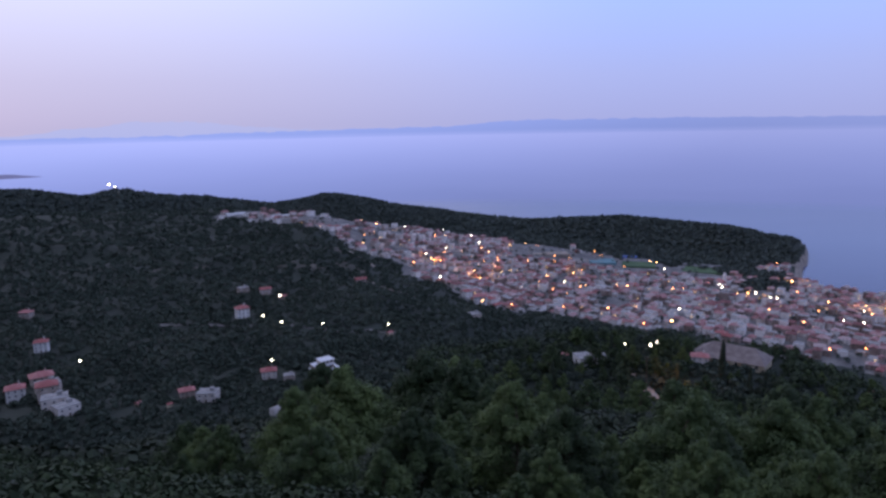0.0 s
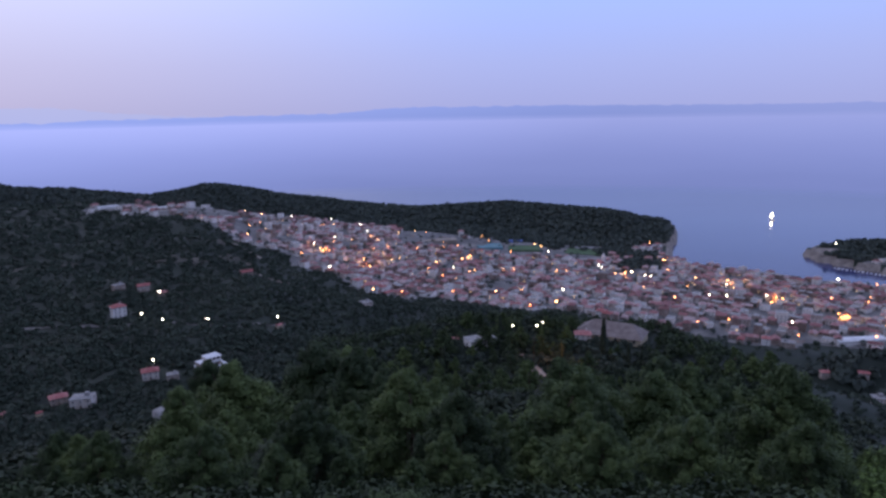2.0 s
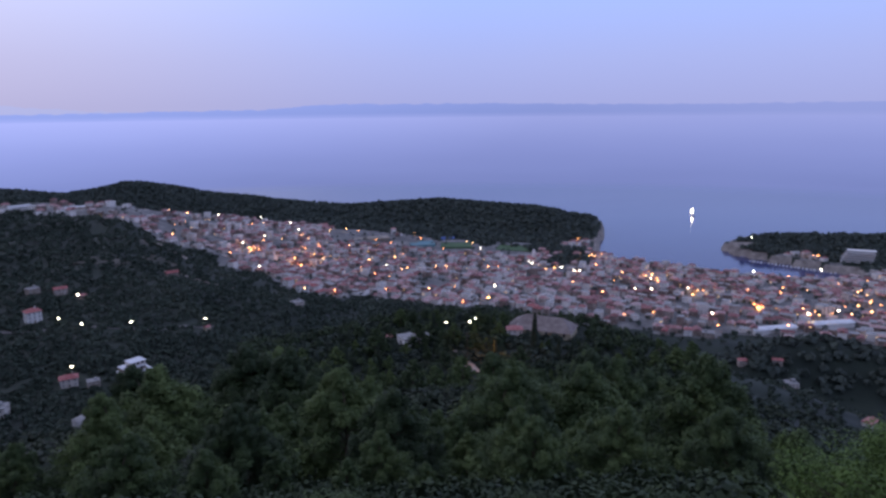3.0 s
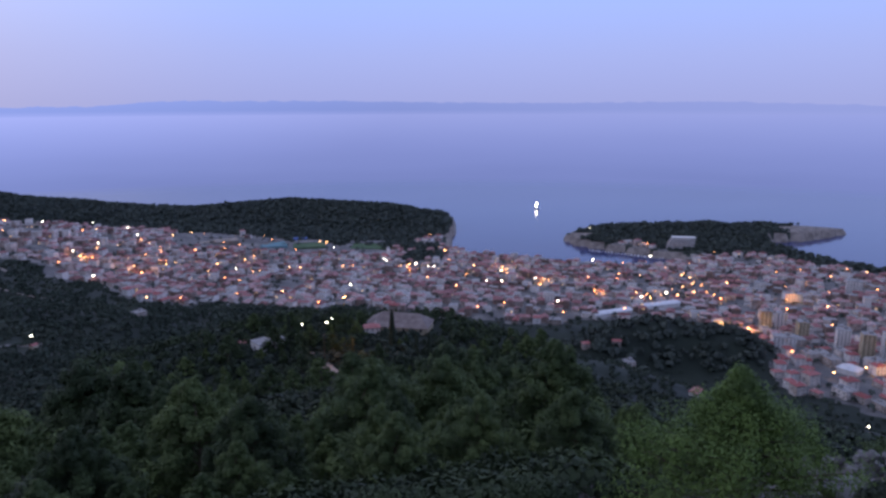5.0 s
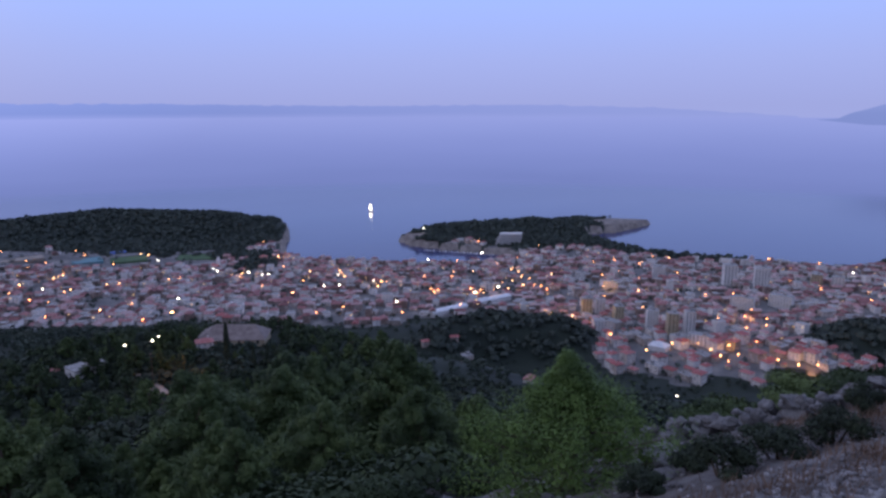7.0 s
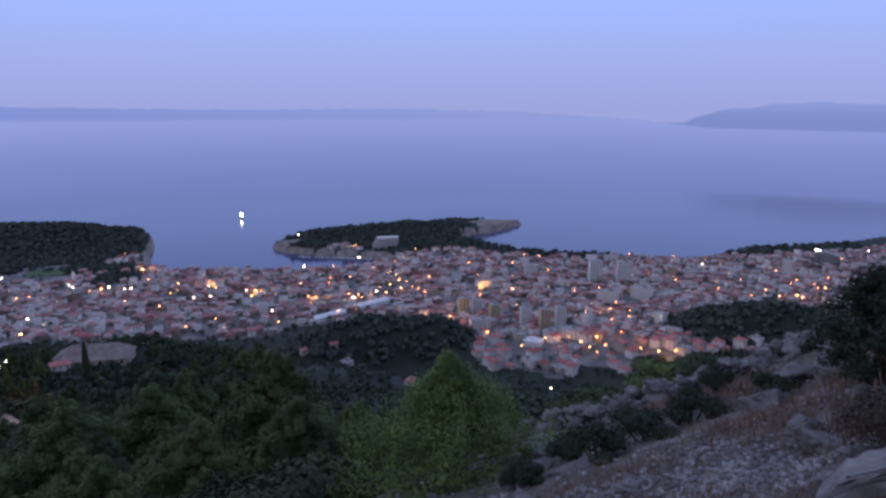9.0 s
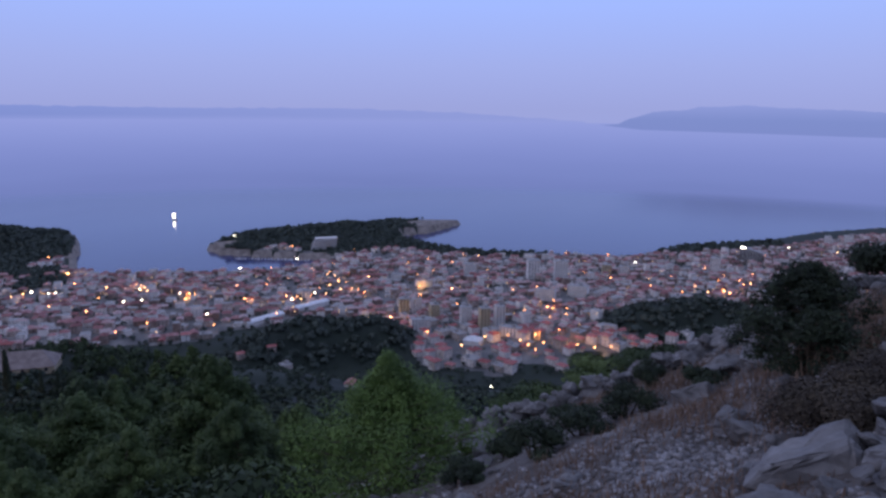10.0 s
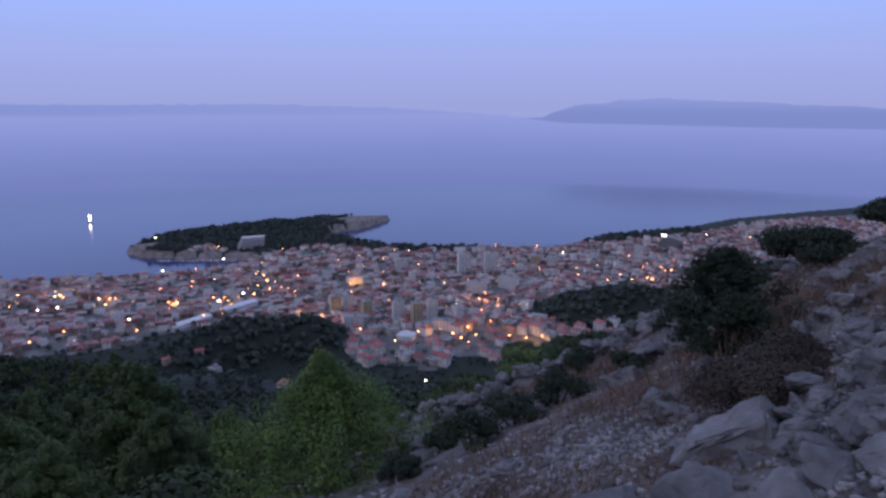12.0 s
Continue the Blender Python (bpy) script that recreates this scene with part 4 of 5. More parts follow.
def church(ob):
    bm = bmesh.new()
    box(bm, 0, 0, -2, 10, 22, 11)
    part("nave", bm_mesh("nave", bm, WALL), ob)
    bm = bmesh.new()
    vs = [bm.verts.new(p) for p in [(-5.5, -11.5, 9), (5.5, -11.5, 9), (5.5, 11.5, 9), (-5.5, 11.5, 9), (0, -11.5, 13), (0, 11.5, 13)]]
    for f in ((0, 1, 4), (2, 3, 5), (1, 2, 5, 4), (3, 0, 4, 5), (3, 2, 1, 0)):
        bm.faces.new([vs[k] for k in f])
    part("roof", bm_mesh("roof", bm, TILE_ROOF), ob)
    bm = bmesh.new()
    box(bm, 8, 6, -2, 5, 5, 20)
    box(bm, 8, 6, 18, 5.5, 5.5, 0.5)
    bmesh.ops.create_cone(bm, cap_ends=True, segments=4, radius1=3.6, radius2=0.1, depth=6, matrix=pose(8, 6, 21.5, 0, 0, 45))
    part("bell_tower", bm_mesh("bell_tower", bm, WALL), ob, "pale stone bell tower with pointed cap")


x, y, z = spot(33.6, 1240)
special("church", "pale stone church with a pointed bell tower", "church", church, x, y, face_camera(x, y) + 25)
BLOCKS.append((x, y, 18))


def knoll_hall(ob):
    bm = bmesh.new()
    box(bm, 0, 0, -6, 34, 16, 8.6, bevel=0.08)
    part("wall", bm_mesh("wall", bm, OCHRE), ob, "pale weathered wall")
    bm = bmesh.new()
    vs = [bm.verts.new(p) for p in [(-17.6, -8.6, 2.6), (17.6, -8.6, 2.6), (17.6, 8.6, 2.6), (-17.6, 8.6, 2.6), (-8, 0, 8.6), (11, 0, 8.2)]]
    for f in ((0, 1, 5, 4), (1, 2, 5), (2, 3, 4, 5), (3, 0, 4), (3, 2, 1, 0)):
        bm.faces.new([vs[k] for k in f])
    part("roof", bm_mesh("roof", bm, OLD_TILES), ob, "grey-brown low pitched roof")
    bm = bmesh.new()
    box(bm, 0, 0, 0, 1.2, 0.14, 1.6)
    win = bm_mesh("window", bm, GLASS)
    for b in range(7):
        part("window", win, ob, m=pose(-14 + b * 4.6, -8.04, 0.6))


x, y, z = spot(34.6, 352)
special("stone_hall", "large pale hall with low roof behind cypresses", "building", knoll_hall, x, y, face_camera(x, y) - 14, 1.5)


def villa(ob):
    for k, (px, pz, w, d) in enumerate(((0, 0, 18, 12), (-1.5, 3.2, 14, 10), (1, 6.4, 10, 8))):
        bm = bmesh.new()
        box(bm, px, 0, pz - (4 if k == 0 else 0), w, d, 3.0 + (4 if k == 0 else 0), bevel=0.05)
        part("storey", bm_mesh("storey", bm, HOUSE_WALL), ob)
        bm = bmesh.new()
        box(bm, px, -0.5, pz + 3.004, w + 0.8, d + 1.6, 0.2)
        part("roof", bm_mesh("roof", bm, WHITE_ROOF), ob, "white terrace slab")
        bm = bmesh.new()
        for b in range(3):
            box(bm, px + (b - 1) * w / 3.4, -d / 2 - 0.02, pz + 0.9, 1.6, 0.1, 1.5)
        part("window", bm_mesh("window", bm, GLASS), ob)


x, y, z = spot(0.9, 486)
special("villa", "white terraced villa with flat roofs in the valley", "house", villa, x, y, face_camera(x, y) + 25)
x, y, z = spot(54.2, 690)
special("villa", "boxy white house with flat roof above the town", "house", lambda ob: slab(11, 10, 3, HOUSE_WALL, 3)(ob), x, y, face_camera(x, y) + 30)
x, y, z = spot(23.6, 322)
special("villa", "white flat-roofed house among dark pines", "house", lambda ob: slab(14, 9, 1, WHITE, 3)(ob), x, y, face_camera(x, y) + 25, 1.5)
x, y, z = spot(-2.9, 302)
special("shed", "grey-white shed with a pitched sheet roof", "shed", lambda ob: part("body", arrays_mesh("body", [(-4, -3, -2), (4, -3, -2), (4, 3, -2), (-4, 3, -2), (-4, -3, 2.6), (4, -3, 2.6), (4, 3, 3.8), (-4, 3, 3.8)],
        [(4, 5, 6, 7), (0, 1, 5, 4), (1, 2, 6, 5), (2, 3, 7, 6), (3, 0, 4, 7)], [FLAT]), ob), x, y, face_camera(x, y) + 40)

# sports ground under the wooded cape


def pitch(name, label, az, r, w, d, mat, turn):
    x, y, z = spot(az, r)
    ob = new(name)
    bm = bmesh.new()
    box(bm, 0, 0, -6, w, d, 6.6, bevel=0.1)
    part("field", bm_mesh("field", bm, mat), ob)
    bm = bmesh.new()
    for k in range(5):
        box(bm, 0, d / 2 + 2 + k * 1.6, -6, w * 0.9, 1.6, 7.2 + k * 0.8)
    part("terrace", bm_mesh("terrace", bm, FLAT), ob, "grey concrete terraces")
    ob.matrix_basis = place(x, y, z + 1.0, face_camera(x, y) + turn)
    BLOCKS.append((x, y, max(w, d) * 0.8))
    return tagged(ob, label, "sports pitch")


pitch("sports_pitch", "green football pitch with grey terraces", 32.0, 1372, 82, 50, TURF, -6)
pitch("sports_pitch", "dark green training pitch below the woods", 27.3, 1372, 62, 46, TURF, 0)
pitch("sports_court", "blue-green courts beside the pitches", 24.4, 1372, 50, 44, BLUE_COURT, 6)
pitch("yard", "wide bare pale yard by the woods", 19.8, 1385, 90, 30, EARTH, 4)
x, y, z = spot(26.6, 1425)
special("grandstand", "small blue-roofed grandstand beside the pitches", "grandstand", lambda ob: part("body", arrays_mesh("body", [(-14, -4, -3), (14, -4, -3), (14, 4, -3), (-14, 4, -3), (-14, -5, 6), (14, -5, 6), (14, 4, 7.5), (-14, 4, 7.5)],
        [(4, 5, 6, 7), (0, 1, 5, 4), (1, 2, 6, 5), (2, 3, 7, 6), (3, 0, 4, 7)], [BLUE]), ob), x, y, face_camera(x, y))


def town_mass():
    """The houses packed between shore and slopes; the nearest ones are things of their own."""
    q = np.random.RandomState(5)
    step = 15.5
    V, F, S = [], [], []
    near = []
    gx, gy = np.meshgrid(np.arange(-300, 1950, step), np.arange(-560, 2100, step))
    gx, gy = gx.ravel() + q.uniform(-4.5, 4.5, gx.size), gy.ravel() + q.uniform(-4.5, 4.5, gy.size)
    keep = town(gx, gy) & (q.uniform(size=gx.size) < 0.86) & (inland(gx, gy) > 20)
    for bx, by, br in BLOCKS:
        keep &= np.hypot(gx - bx, gy - by) > br
    # gaps for green and for streets
    keep &= waves(gx, gy, 150, 71) < 0.62
    # open ground before the pitches and the yard
    ga, gr = np.degrees(np.arctan2(gx, gy)), np.hypot(gx, gy)
    keep &= (ga > 8.5) | (q.uniform(size=ga.size) < 0.4)
    keep &= ~((ga > 22.6) & (ga < 34) & (gr > 1295)) & ~((ga > 17) & (ga < 22) & (gr > 1325))
    keep &= (np.hypot(gx, gy) > 800) | (waves(gx, gy, 60, 73) < 0.25)
    for a, b in STREET_LINES:
        keep &= segment_far(gx, gy, a, b)[0] > 9
    gx, gy = gx[keep], gy[keep]
    gz, r = land(gx, gy), np.hypot(gx, gy)
    order = np.argsort(r)
    for n, i in enumerate(order):
        x, y, z = gx[i], gy[i], gz[i]
        turn = 0.55 + q.choice([0, math.pi / 2]) + q.normal() * 0.12 + 0.5 * math.sin(x / 300) + 0.4 * math.cos(y / 260)
        if n < 120:
            near.append((x, y, math.degrees(turn), q.randint(6), q.uniform(0.85, 1.15)))
            continue
        w, d = q.uniform(9, 15), q.uniform(8, 11)
        storeys = q.choice([1, 1, 2, 2, 2, 3]) if q.uniform() < 0.965 else q.choice([4, 5])
        h = storeys * 2.8 + q.uniform(0, 1)
        flat = q.uniform() < 0.36 or storeys > 4
        ct, st = math.cos(turn), math.sin(turn)
        hw, hd, e = w / 2, d / 2, 0.45
        pts = [(-hw, -hd, -4), (hw, -hd, -4), (hw, hd, -4), (-hw, hd, -4), (-hw, -hd, h), (hw, -hd, h), (hw, hd, h), (-hw, hd, h)]
        fcs = [(0, 1, 5, 4), (1, 2, 6, 5), (2, 3, 7, 6), (3, 0, 4, 7)]
        sl = [0] * 4
        if flat:
            b = len(pts)
            pts += [(-hw, -hd, h - 0.3), (hw, -hd, h - 0.3), (hw, hd, h - 0.3), (-hw, hd, h - 0.3)]
            fcs += [(b, b + 1, b + 2, b + 3)]
            sl += [2]
        else:
            b = len(pts)
            rise, inset = hd * 0.52, hd * q.choice([0.0, 0.9])
            pts += [(-hw - e, -hd - e, h - 0.1), (hw + e, -hd - e, h - 0.1), (hw + e, hd + e, h - 0.1), (-hw - e, hd + e, h - 0.1), (-hw - e + inset, 0, h + rise), (hw + e - inset, 0, h + rise)]
            fcs += [(b, b + 1, b + 5, b + 4), (b + 2, b + 3, b + 4, b + 5), (b + 1, b + 2, b + 5, b + 5), (b + 3, b, b + 4, b + 4)]
            sl += [1] * 4
        for wall_y in (-1, 1):
            for stq in range(min(storeys, 4)):
                for kx in (-0.3, 0.02, 0.33):
                    if q.uniform() < 0.25:
                        continue
                    b = len(pts)
                    yy, x0, z0 = wall_y * (hd + 0.06), kx * w, stq * 2.8 + 0.9
                    pts += [(x0 - 0.5, yy, z0), (x0 + 0.5, yy, z0), (x0 + 0.5, yy, z0 + 1.25), (x0 - 0.5, yy, z0 + 1.25)]
                    fcs.append((b, b + 1, b + 2, b + 3))
                    sl.append(4 if q.uniform() < 0.025 else 3)
        base = len(V)
        V += [(x + px * ct - py * st, y + px * st + py * ct, z + pz) for px, py, pz in pts]
        F += [tuple(base + k for k in f) for f in fcs]
        S += sl
    me = bpy.data.meshes.new("town_houses")
    clean = [f if f[2] != f[3] else f[:3] for f in F]
    me.from_pydata(V, [], clean)
    for m in (WALL, ROOF, FLAT, GLASS, LIT_WINDOW):
        me.materials.append(m)
    me.polygons.foreach_set("material_index", np.array(S, np.int32))
    tagged(new("town_houses", me), "packed pale houses with red roofs by the bay", "houses", kind="stuff")
    for x, y, turn, k, size in near:
        put_house(int(k), x, y, turn, size)


# ---- streets and lamps ----
PROMENADE = [(54.7, 1151), (55.0, 996), (55.6, 1000), (58.1, 1190), (58.5, 1150), (58.9, 1123), (59.4, 1096), (59.9, 1059), (60.4, 1044), (60.9, 1015), (57.8, 1017), (57.2, 1069), (61.3, 868),
             (63.2, 872), (51.3, 1006), (51.7, 1012), (50.0, 1094), (53.7, 916), (59.4, 1316), (58.4, 1270), (60.2, 1380)]
UPPER_ROAD = [(75.5, 812), (76.0, 821), (77.5, 843), (73.3, 810), (71.4, 802), (80.6, 775), (82.0, 786), (75.7, 757), (79.1, 780), (69.4, 771), (77.6, 799)]
EAST = [(68.9, 940), (71.1, 924), (72.3, 936), (74.6, 909), (76.6, 922), (78.1, 931), (65.6, 1046), (65.7, 974), (65.5, 1143), (66.8, 1176), (75.7, 1018), (79.5, 1048), (83.2, 1217), (84.6, 1176),
        (86.3, 1214), (90.4, 1104), (90.7, 1090), (91.6, 1173), (92.2, 1183), (93.6, 1207), (94.3, 1243), (96.1, 1308), (89.2, 1081), (87.2, 1063), (64.7, 1243), (68.5, 1259), (71.3, 1193)]
WEST = [(10.5, 1129), (11.0, 1129), (13.3, 1042), (13.8, 1092), (15.6, 1203), (15.3, 1136), (16.2, 1150), (14.4, 1048), (14.6, 819), (21.3, 935), (22.8, 1236), (22.2, 1191), (21.6, 1038)]
WEST_WHITE = [(12.9, 1242), (11.6, 1245), (11.3, 1637), (14.3, 1338), (14.5, 1332), (16.8, 1173), (20.0, 1147), (21.4, 1121), (25.6, 1132), (23.1, 1107), (26.4, 1139)]
FRONT_WHITE = [(33.4, 1211), (33.7, 1198), (34.8, 1176), (35.5, 1168), (36.0, 1157), (37.1, 1150), (37.7, 1145), (45.2, 1074), (46.3, 1076), (43.5, 1038), (42.2, 1046), (43.3, 1124)]
FRONT = [(38.4, 1336), (38.6, 1298), (41.0, 1155), (42.3, 1155), (43.4, 1170), (43.9, 1147), (43.9, 1117), (46.7, 1030), (47.0, 1073), (47.4, 1073), (51.2, 1011), (51.9, 1020)]
VALLEY = [(-3.8, 621), (-2.3, 593), (1.1, 586), (6.6, 600), (-3.3, 493), (-17.6, 566), (-18.8, 480), (-15.6, 128), (26.5, 337), (29.0, 345), (28.3, 340), (-13.9, 1937), (-14.2, 1935), (0.0, 1500), (-0.4, 1500), (-2.5, 705), (55.5, 1290), (72.0, 640), (50.6, 1545)]


def flat_xy(az, r):
    return r * math.sin(radians(az)), r * math.cos(radians(az))


STREET_LINES = [(flat_xy(58.1, 1200), flat_xy(62.5, 985)), (flat_xy(54.5, 1160), flat_xy(55.8, 985)), (flat_xy(68, 770), flat_xy(77.5, 815)), (flat_xy(77.5, 815), flat_xy(85, 770)),
                (flat_xy(33, 1215), flat_xy(38.5, 1140)), (flat_xy(88, 1075), flat_xy(96, 1300)), (flat_xy(20, 1120), flat_xy(23.5, 1330)), (flat_xy(44, 1180), flat_xy(47, 1020)), (flat_xy(11, 1130), flat_xy(16.5, 1170))]


def lamp(light, label):
    ob = new("street_lamp")
    bm = bmesh.new()
    rod(bm, (0, 0, -0.5), (0, 0, 7.2), 0.11, 0.07, 7)
    rod(bm, (0, 0, 7.1), (0.9, 0, 7.5), 0.06, 0.05, 6)
    part("pole", bm_mesh("pole", bm, METAL), ob, "grey steel pole")
    bm = bmesh.new()
    bmesh.ops.create_icosphere(bm, subdivisions=1, radius=0.8, matrix=Matrix.Translation((1.2, 0, 7.3)) @ Matrix.Diagonal((1.0, 0.9, 0.75, 1)))
    part("lamp_head", bm_mesh("lamp_head", bm, light), ob, "glowing lamp head")
    return tagged(ob, label, "street lamp", "street lamps")


lamp_put = {c: park(lamp(m, tx)) for c, m, tx in (("o", ORANGE_LIGHT, "street lamp glowing orange on a steel pole"), ("w", WARM_LIGHT, "street lamp glowing warm yellow on a pole"), ("c", WHITE_LIGHT, "street lamp glowing white on a pole"))}
q = random.Random(9)
for group, kinds in ((PROMENADE, "ooow"), (UPPER_ROAD, "oow"), (EAST, "ooow"), (WEST, "oow"), (WEST_WHITE, "wc"), (FRONT_WHITE, "wc"), (FRONT, "oow"), (VALLEY, "c")):
    for az, r in group:
        x, y, z = spot(az, r)
        lamp_put[q.choice(kinds)](place(x, y, z, q.uniform(0, 360), 0.26 if r < 200 else 0.5 if r < 400 else 0.7 if r < 700 else q.uniform(0.85, 1.35) * (1.7 if r > 1900 else 1.0)))
x, y, z = spot(30.2, 302)
lamp_put["o"](place(x, y, z, 40, 0.5))
extra = 0
while extra < 150:
    az, r = q.uniform(4, 104), q.uniform(700, 1700)
    x, y, z = spot(az, r)
    if bool(town(np.array(x), np.array(y))):
        lamp_put[q.choice("oooowwc")](place(x, y, z, q.uniform(0, 360), q.uniform(0.95, 1.35)))
        extra += 1
town_mass()
# the strongest street lamps light walls and road round them
for az, r, power in ((75.8, 812, 2500), (78.5, 795, 5000), (81.3, 778, 8000), (72.6, 800, 2500), (61.3, 866, 9000), (63.2, 870, 9000), (58.6, 1140, 9000), (60.5, 1040, 9000), (55.2, 998, 9000), (43.7, 1150, 16000), (47.0, 1073, 9000),
                     (51.5, 1010, 9000), (15.4, 1150, 14000), (13.6, 1060, 12000), (10.8, 1129, 12000), (22.6, 1220, 12000), (38.5, 1310, 9000), (36.0, 1157, 9000), (66.0, 1040, 9000), (90.5, 1097, 10000), (30.3, 300, 1500), (76.6, 922, 8000)):
    x, y, z = spot(az, r)
    data = bpy.data.lights.new("street_light", "POINT")
    data.energy, data.color, data.shadow_soft_size = power * 1.3, (1.0, 0.40, 0.12), 0.6
    new("street_light", data).location = (x, y, z + 10)


def ribbon(name, label, a, b, wide, mat, n=40):
    """A road laid 6 cm over the ground."""
    a, b = flat_xy(*a), flat_xy(*b)
    t = np.linspace(0, 1, n)
    px, py = a[0] + (b[0] - a[0]) * t, a[1] + (b[1] - a[1]) * t
    d = np.array([b[0] - a[0], b[1] - a[1]])
    d /= np.linalg.norm(d)
    v = []
    for k in (-0.5, 0.5):
        x, y = px - d[1] * wide * k, py + d[0] * wide * k
        v.append(np.stack([x, y, np.maximum(land(px, py), land(x, y)) + 0.35], -1))
    v = np.concatenate(v)
    f = [(i + n, i + n + 1, i + 1, i) for i in range(n - 1)]
    return tagged(new(name, arrays_mesh(name, v, f, [mat])), label, "road", kind="structure")


for a, b, wide in (((-2.2, 880), (1.2, 850), 34), ((2.4, 930), (4.6, 900), 30), ((-12, 930), (-8, 905), 24), ((0.5, 1010), (3.2, 985), 22)):
    ribbon("field", "fallow earth terrace among the groves", a, b, wide, FALLOW)
for a, b in (((68, 770), (77.5, 815)), ((77.5, 815), (85, 770)), ((58.1, 1200), (62.5, 985)), ((88, 1075), (96, 1300)), ((33, 1215), (38.5, 1140)), ((20, 1120), (23.5, 1330)), ((-12, 655), (2, 585)), ((2, 585), (8, 600)), ((46, 700), (56, 640))):
    ribbon("road", "grey street through the town", a, b, 6.5, ROAD)
for a, b in (((2, 850), (9, 800)), ((3, 1010), (6.5, 940)), ((47, 640), (52, 660)), ((55, 655), (62, 650)), ((26.5, 330), (29, 285))):
    ribbon("path", "bare earth track between the groves", a, b, 5.0, EARTH)

# ---- harbour: ships and quay ----


def small_boat(seed, length, hull, lights=False):
    ob = new("boat")
    bm = bmesh.new()
    n, w = 9, length * 0.15
    rings = []
    for k in range(n):
        t = k / (n - 1)
        bw = w * (1 - max(0, (t - 0.45) / 0.55) ** 2.2) * (0.85 + 0.15 * min(1, t * 4))
        x = (t - 0.5) * length
        top = 0.09 * length * (0.75 + 0.5 * t * t)
        rings.append([bm.verts.new(p) for p in ((x, -bw, top), (x, -bw * 0.7, -0.1), (x, 0, -0.35), (x, bw * 0.7, -0.1), (x, bw, top))])
    for a, b in zip(rings, rings[1:]):
        for k in range(4):
            bm.faces.new((a[k], b[k], b[k + 1], a[k + 1]))
        bm.faces.new((a[4], b[4], b[0], a[0]))
    bm.faces.new(rings[0])
    bmesh.ops.recalc_face_normals(bm, faces=bm.faces)
    part("hull", bm_mesh("hull", bm, hull), ob)
    bm = bmesh.new()
    box(bm, -length * 0.08, 0, length * 0.075, length * 0.36, w * 1.3, length * 0.075, bevel=0.05)
    box(bm, -length * 0.05, 0, length * 0.15, length * 0.2, w * 1.0, length * 0.05, bevel=0.05)
    cabin = part("cabin", bm_mesh("cabin", bm, PIPE_WHITE), ob)
    bm = bmesh.new()
    rod(bm, (0, 0, length * 0.19), (0, 0, length * 0.42), 0.08, 0.04)
    part("mast", bm_mesh("mast", bm, METAL), ob)
    if lights:
        bm = bmesh.new()
        for k in range(5):
            bmesh.ops.create_icosphere(bm, subdivisions=2, radius=1.9, matrix=Matrix.Translation((-length * 0.04 + (k % 2) * length * 0.08, 0, length * 0.16 + k * 2.6)))
        part("deck_light", bm_mesh("deck_light", bm, WHITE_LIGHT), ob, "bright white deck lights")
    return ob


x, y = 1430, 1373
ship = small_boat(1, 26, PIPE_WHITE, True)
ship.matrix_basis = place(x, y, 0.6, 70)
tagged(ship, "white ship lit by bright deck lights at sea", "boat")
sailing = small_boat(2, 9, PIPE_WHITE)
tagged(sailing, "small white boat moored along the quay", "boat", "boats at the quay")
moor = park(sailing)
for k in range(34):
    t = k / 33
    x, y = 1112 + (1160 - 1112) * t + 3 * math.sin(k * 2.1), 905 - (905 - 765) * t
    moor(place(x - 9, y, 0.25, 12 + q.uniform(-14, 14), q.uniform(0.7, 1.3)))
for x, y, s in ((985, 835, 2.6), (970, 868, 2.2), (962, 880, 1.6), (1022, 790, 1.2), (1040, 770, 1.2), (948, 905, 1.5)):
    moor(place(x, y, 0.4, q.uniform(20, 70), s))


def quay(a, b, wide):
    d = Vector((b[0] - a[0], b[1] - a[1], 0))
    bm = bmesh.new()
    box(bm, 0, 0, -3, d.length, wide, 4.4, bevel=0.15)
    me = bm_mesh("quay", bm, SHORE)
    ob = new("quay", me)
    ob.matrix_basis = place((a[0] + b[0]) / 2, (a[1] + b[1]) / 2, 0, math.degrees(math.atan2(d.y, d.x)))
    return tagged(ob, "pale stone quay along the harbour", "quay", kind="structure")


quay((1128, 905), (1166, 765), 9)
quay((955, 862), (1000, 786), 10)

# ---- the stony slope by the camera ----


def rock(seed, points, flat=0.7, cuts=2, shape=()):
    """An angular limestone block: a hull of random points, with worn edges and small breaks."""
    q = random.Random(seed)
    bm = bmesh.new()
    for p in shape:
        bm.verts.new(p)
    for k in range(0 if shape else points):
        v = Vector((q.gauss(0, 1), q.gauss(0, 1), q.gauss(0, 1))).normalized() * q.uniform(0.75, 1.0)
        bm.verts.new((v.x, v.y * 0.8, v.z * flat))
    r = bmesh.ops.convex_hull(bm, input=bm.verts)
    bmesh.ops.delete(bm, geom=[v for v in bm.verts if not v.link_faces], context="VERTS")
    if cuts:
        bmesh.ops.bevel(bm, geom=list(bm.edges), offset=0.05, segments=1, affect="EDGES")
        bmesh.ops.triangulate(bm, faces=bm.faces)
        bmesh.ops.subdivide_edges(bm, edges=bm.edges, cuts=cuts, use_grid_fill=True)
        for v in bm.verts:
            n = noise.noise(v.co * 2.3 + Vector((seed, 0, 0)))
            split = abs(noise.noise(v.co * 1.7 + Vector((0, seed * 3, 1))))
            v.co += v.co.normalized() * (0.11 * n + 0.045 * noise.noise(v.co * 7) + 0.02 * noise.noise(v.co * 17) - 0.10 * max(0, 0.12 - split) / 0.12)
    return bm_mesh("rock", bm, STONE)


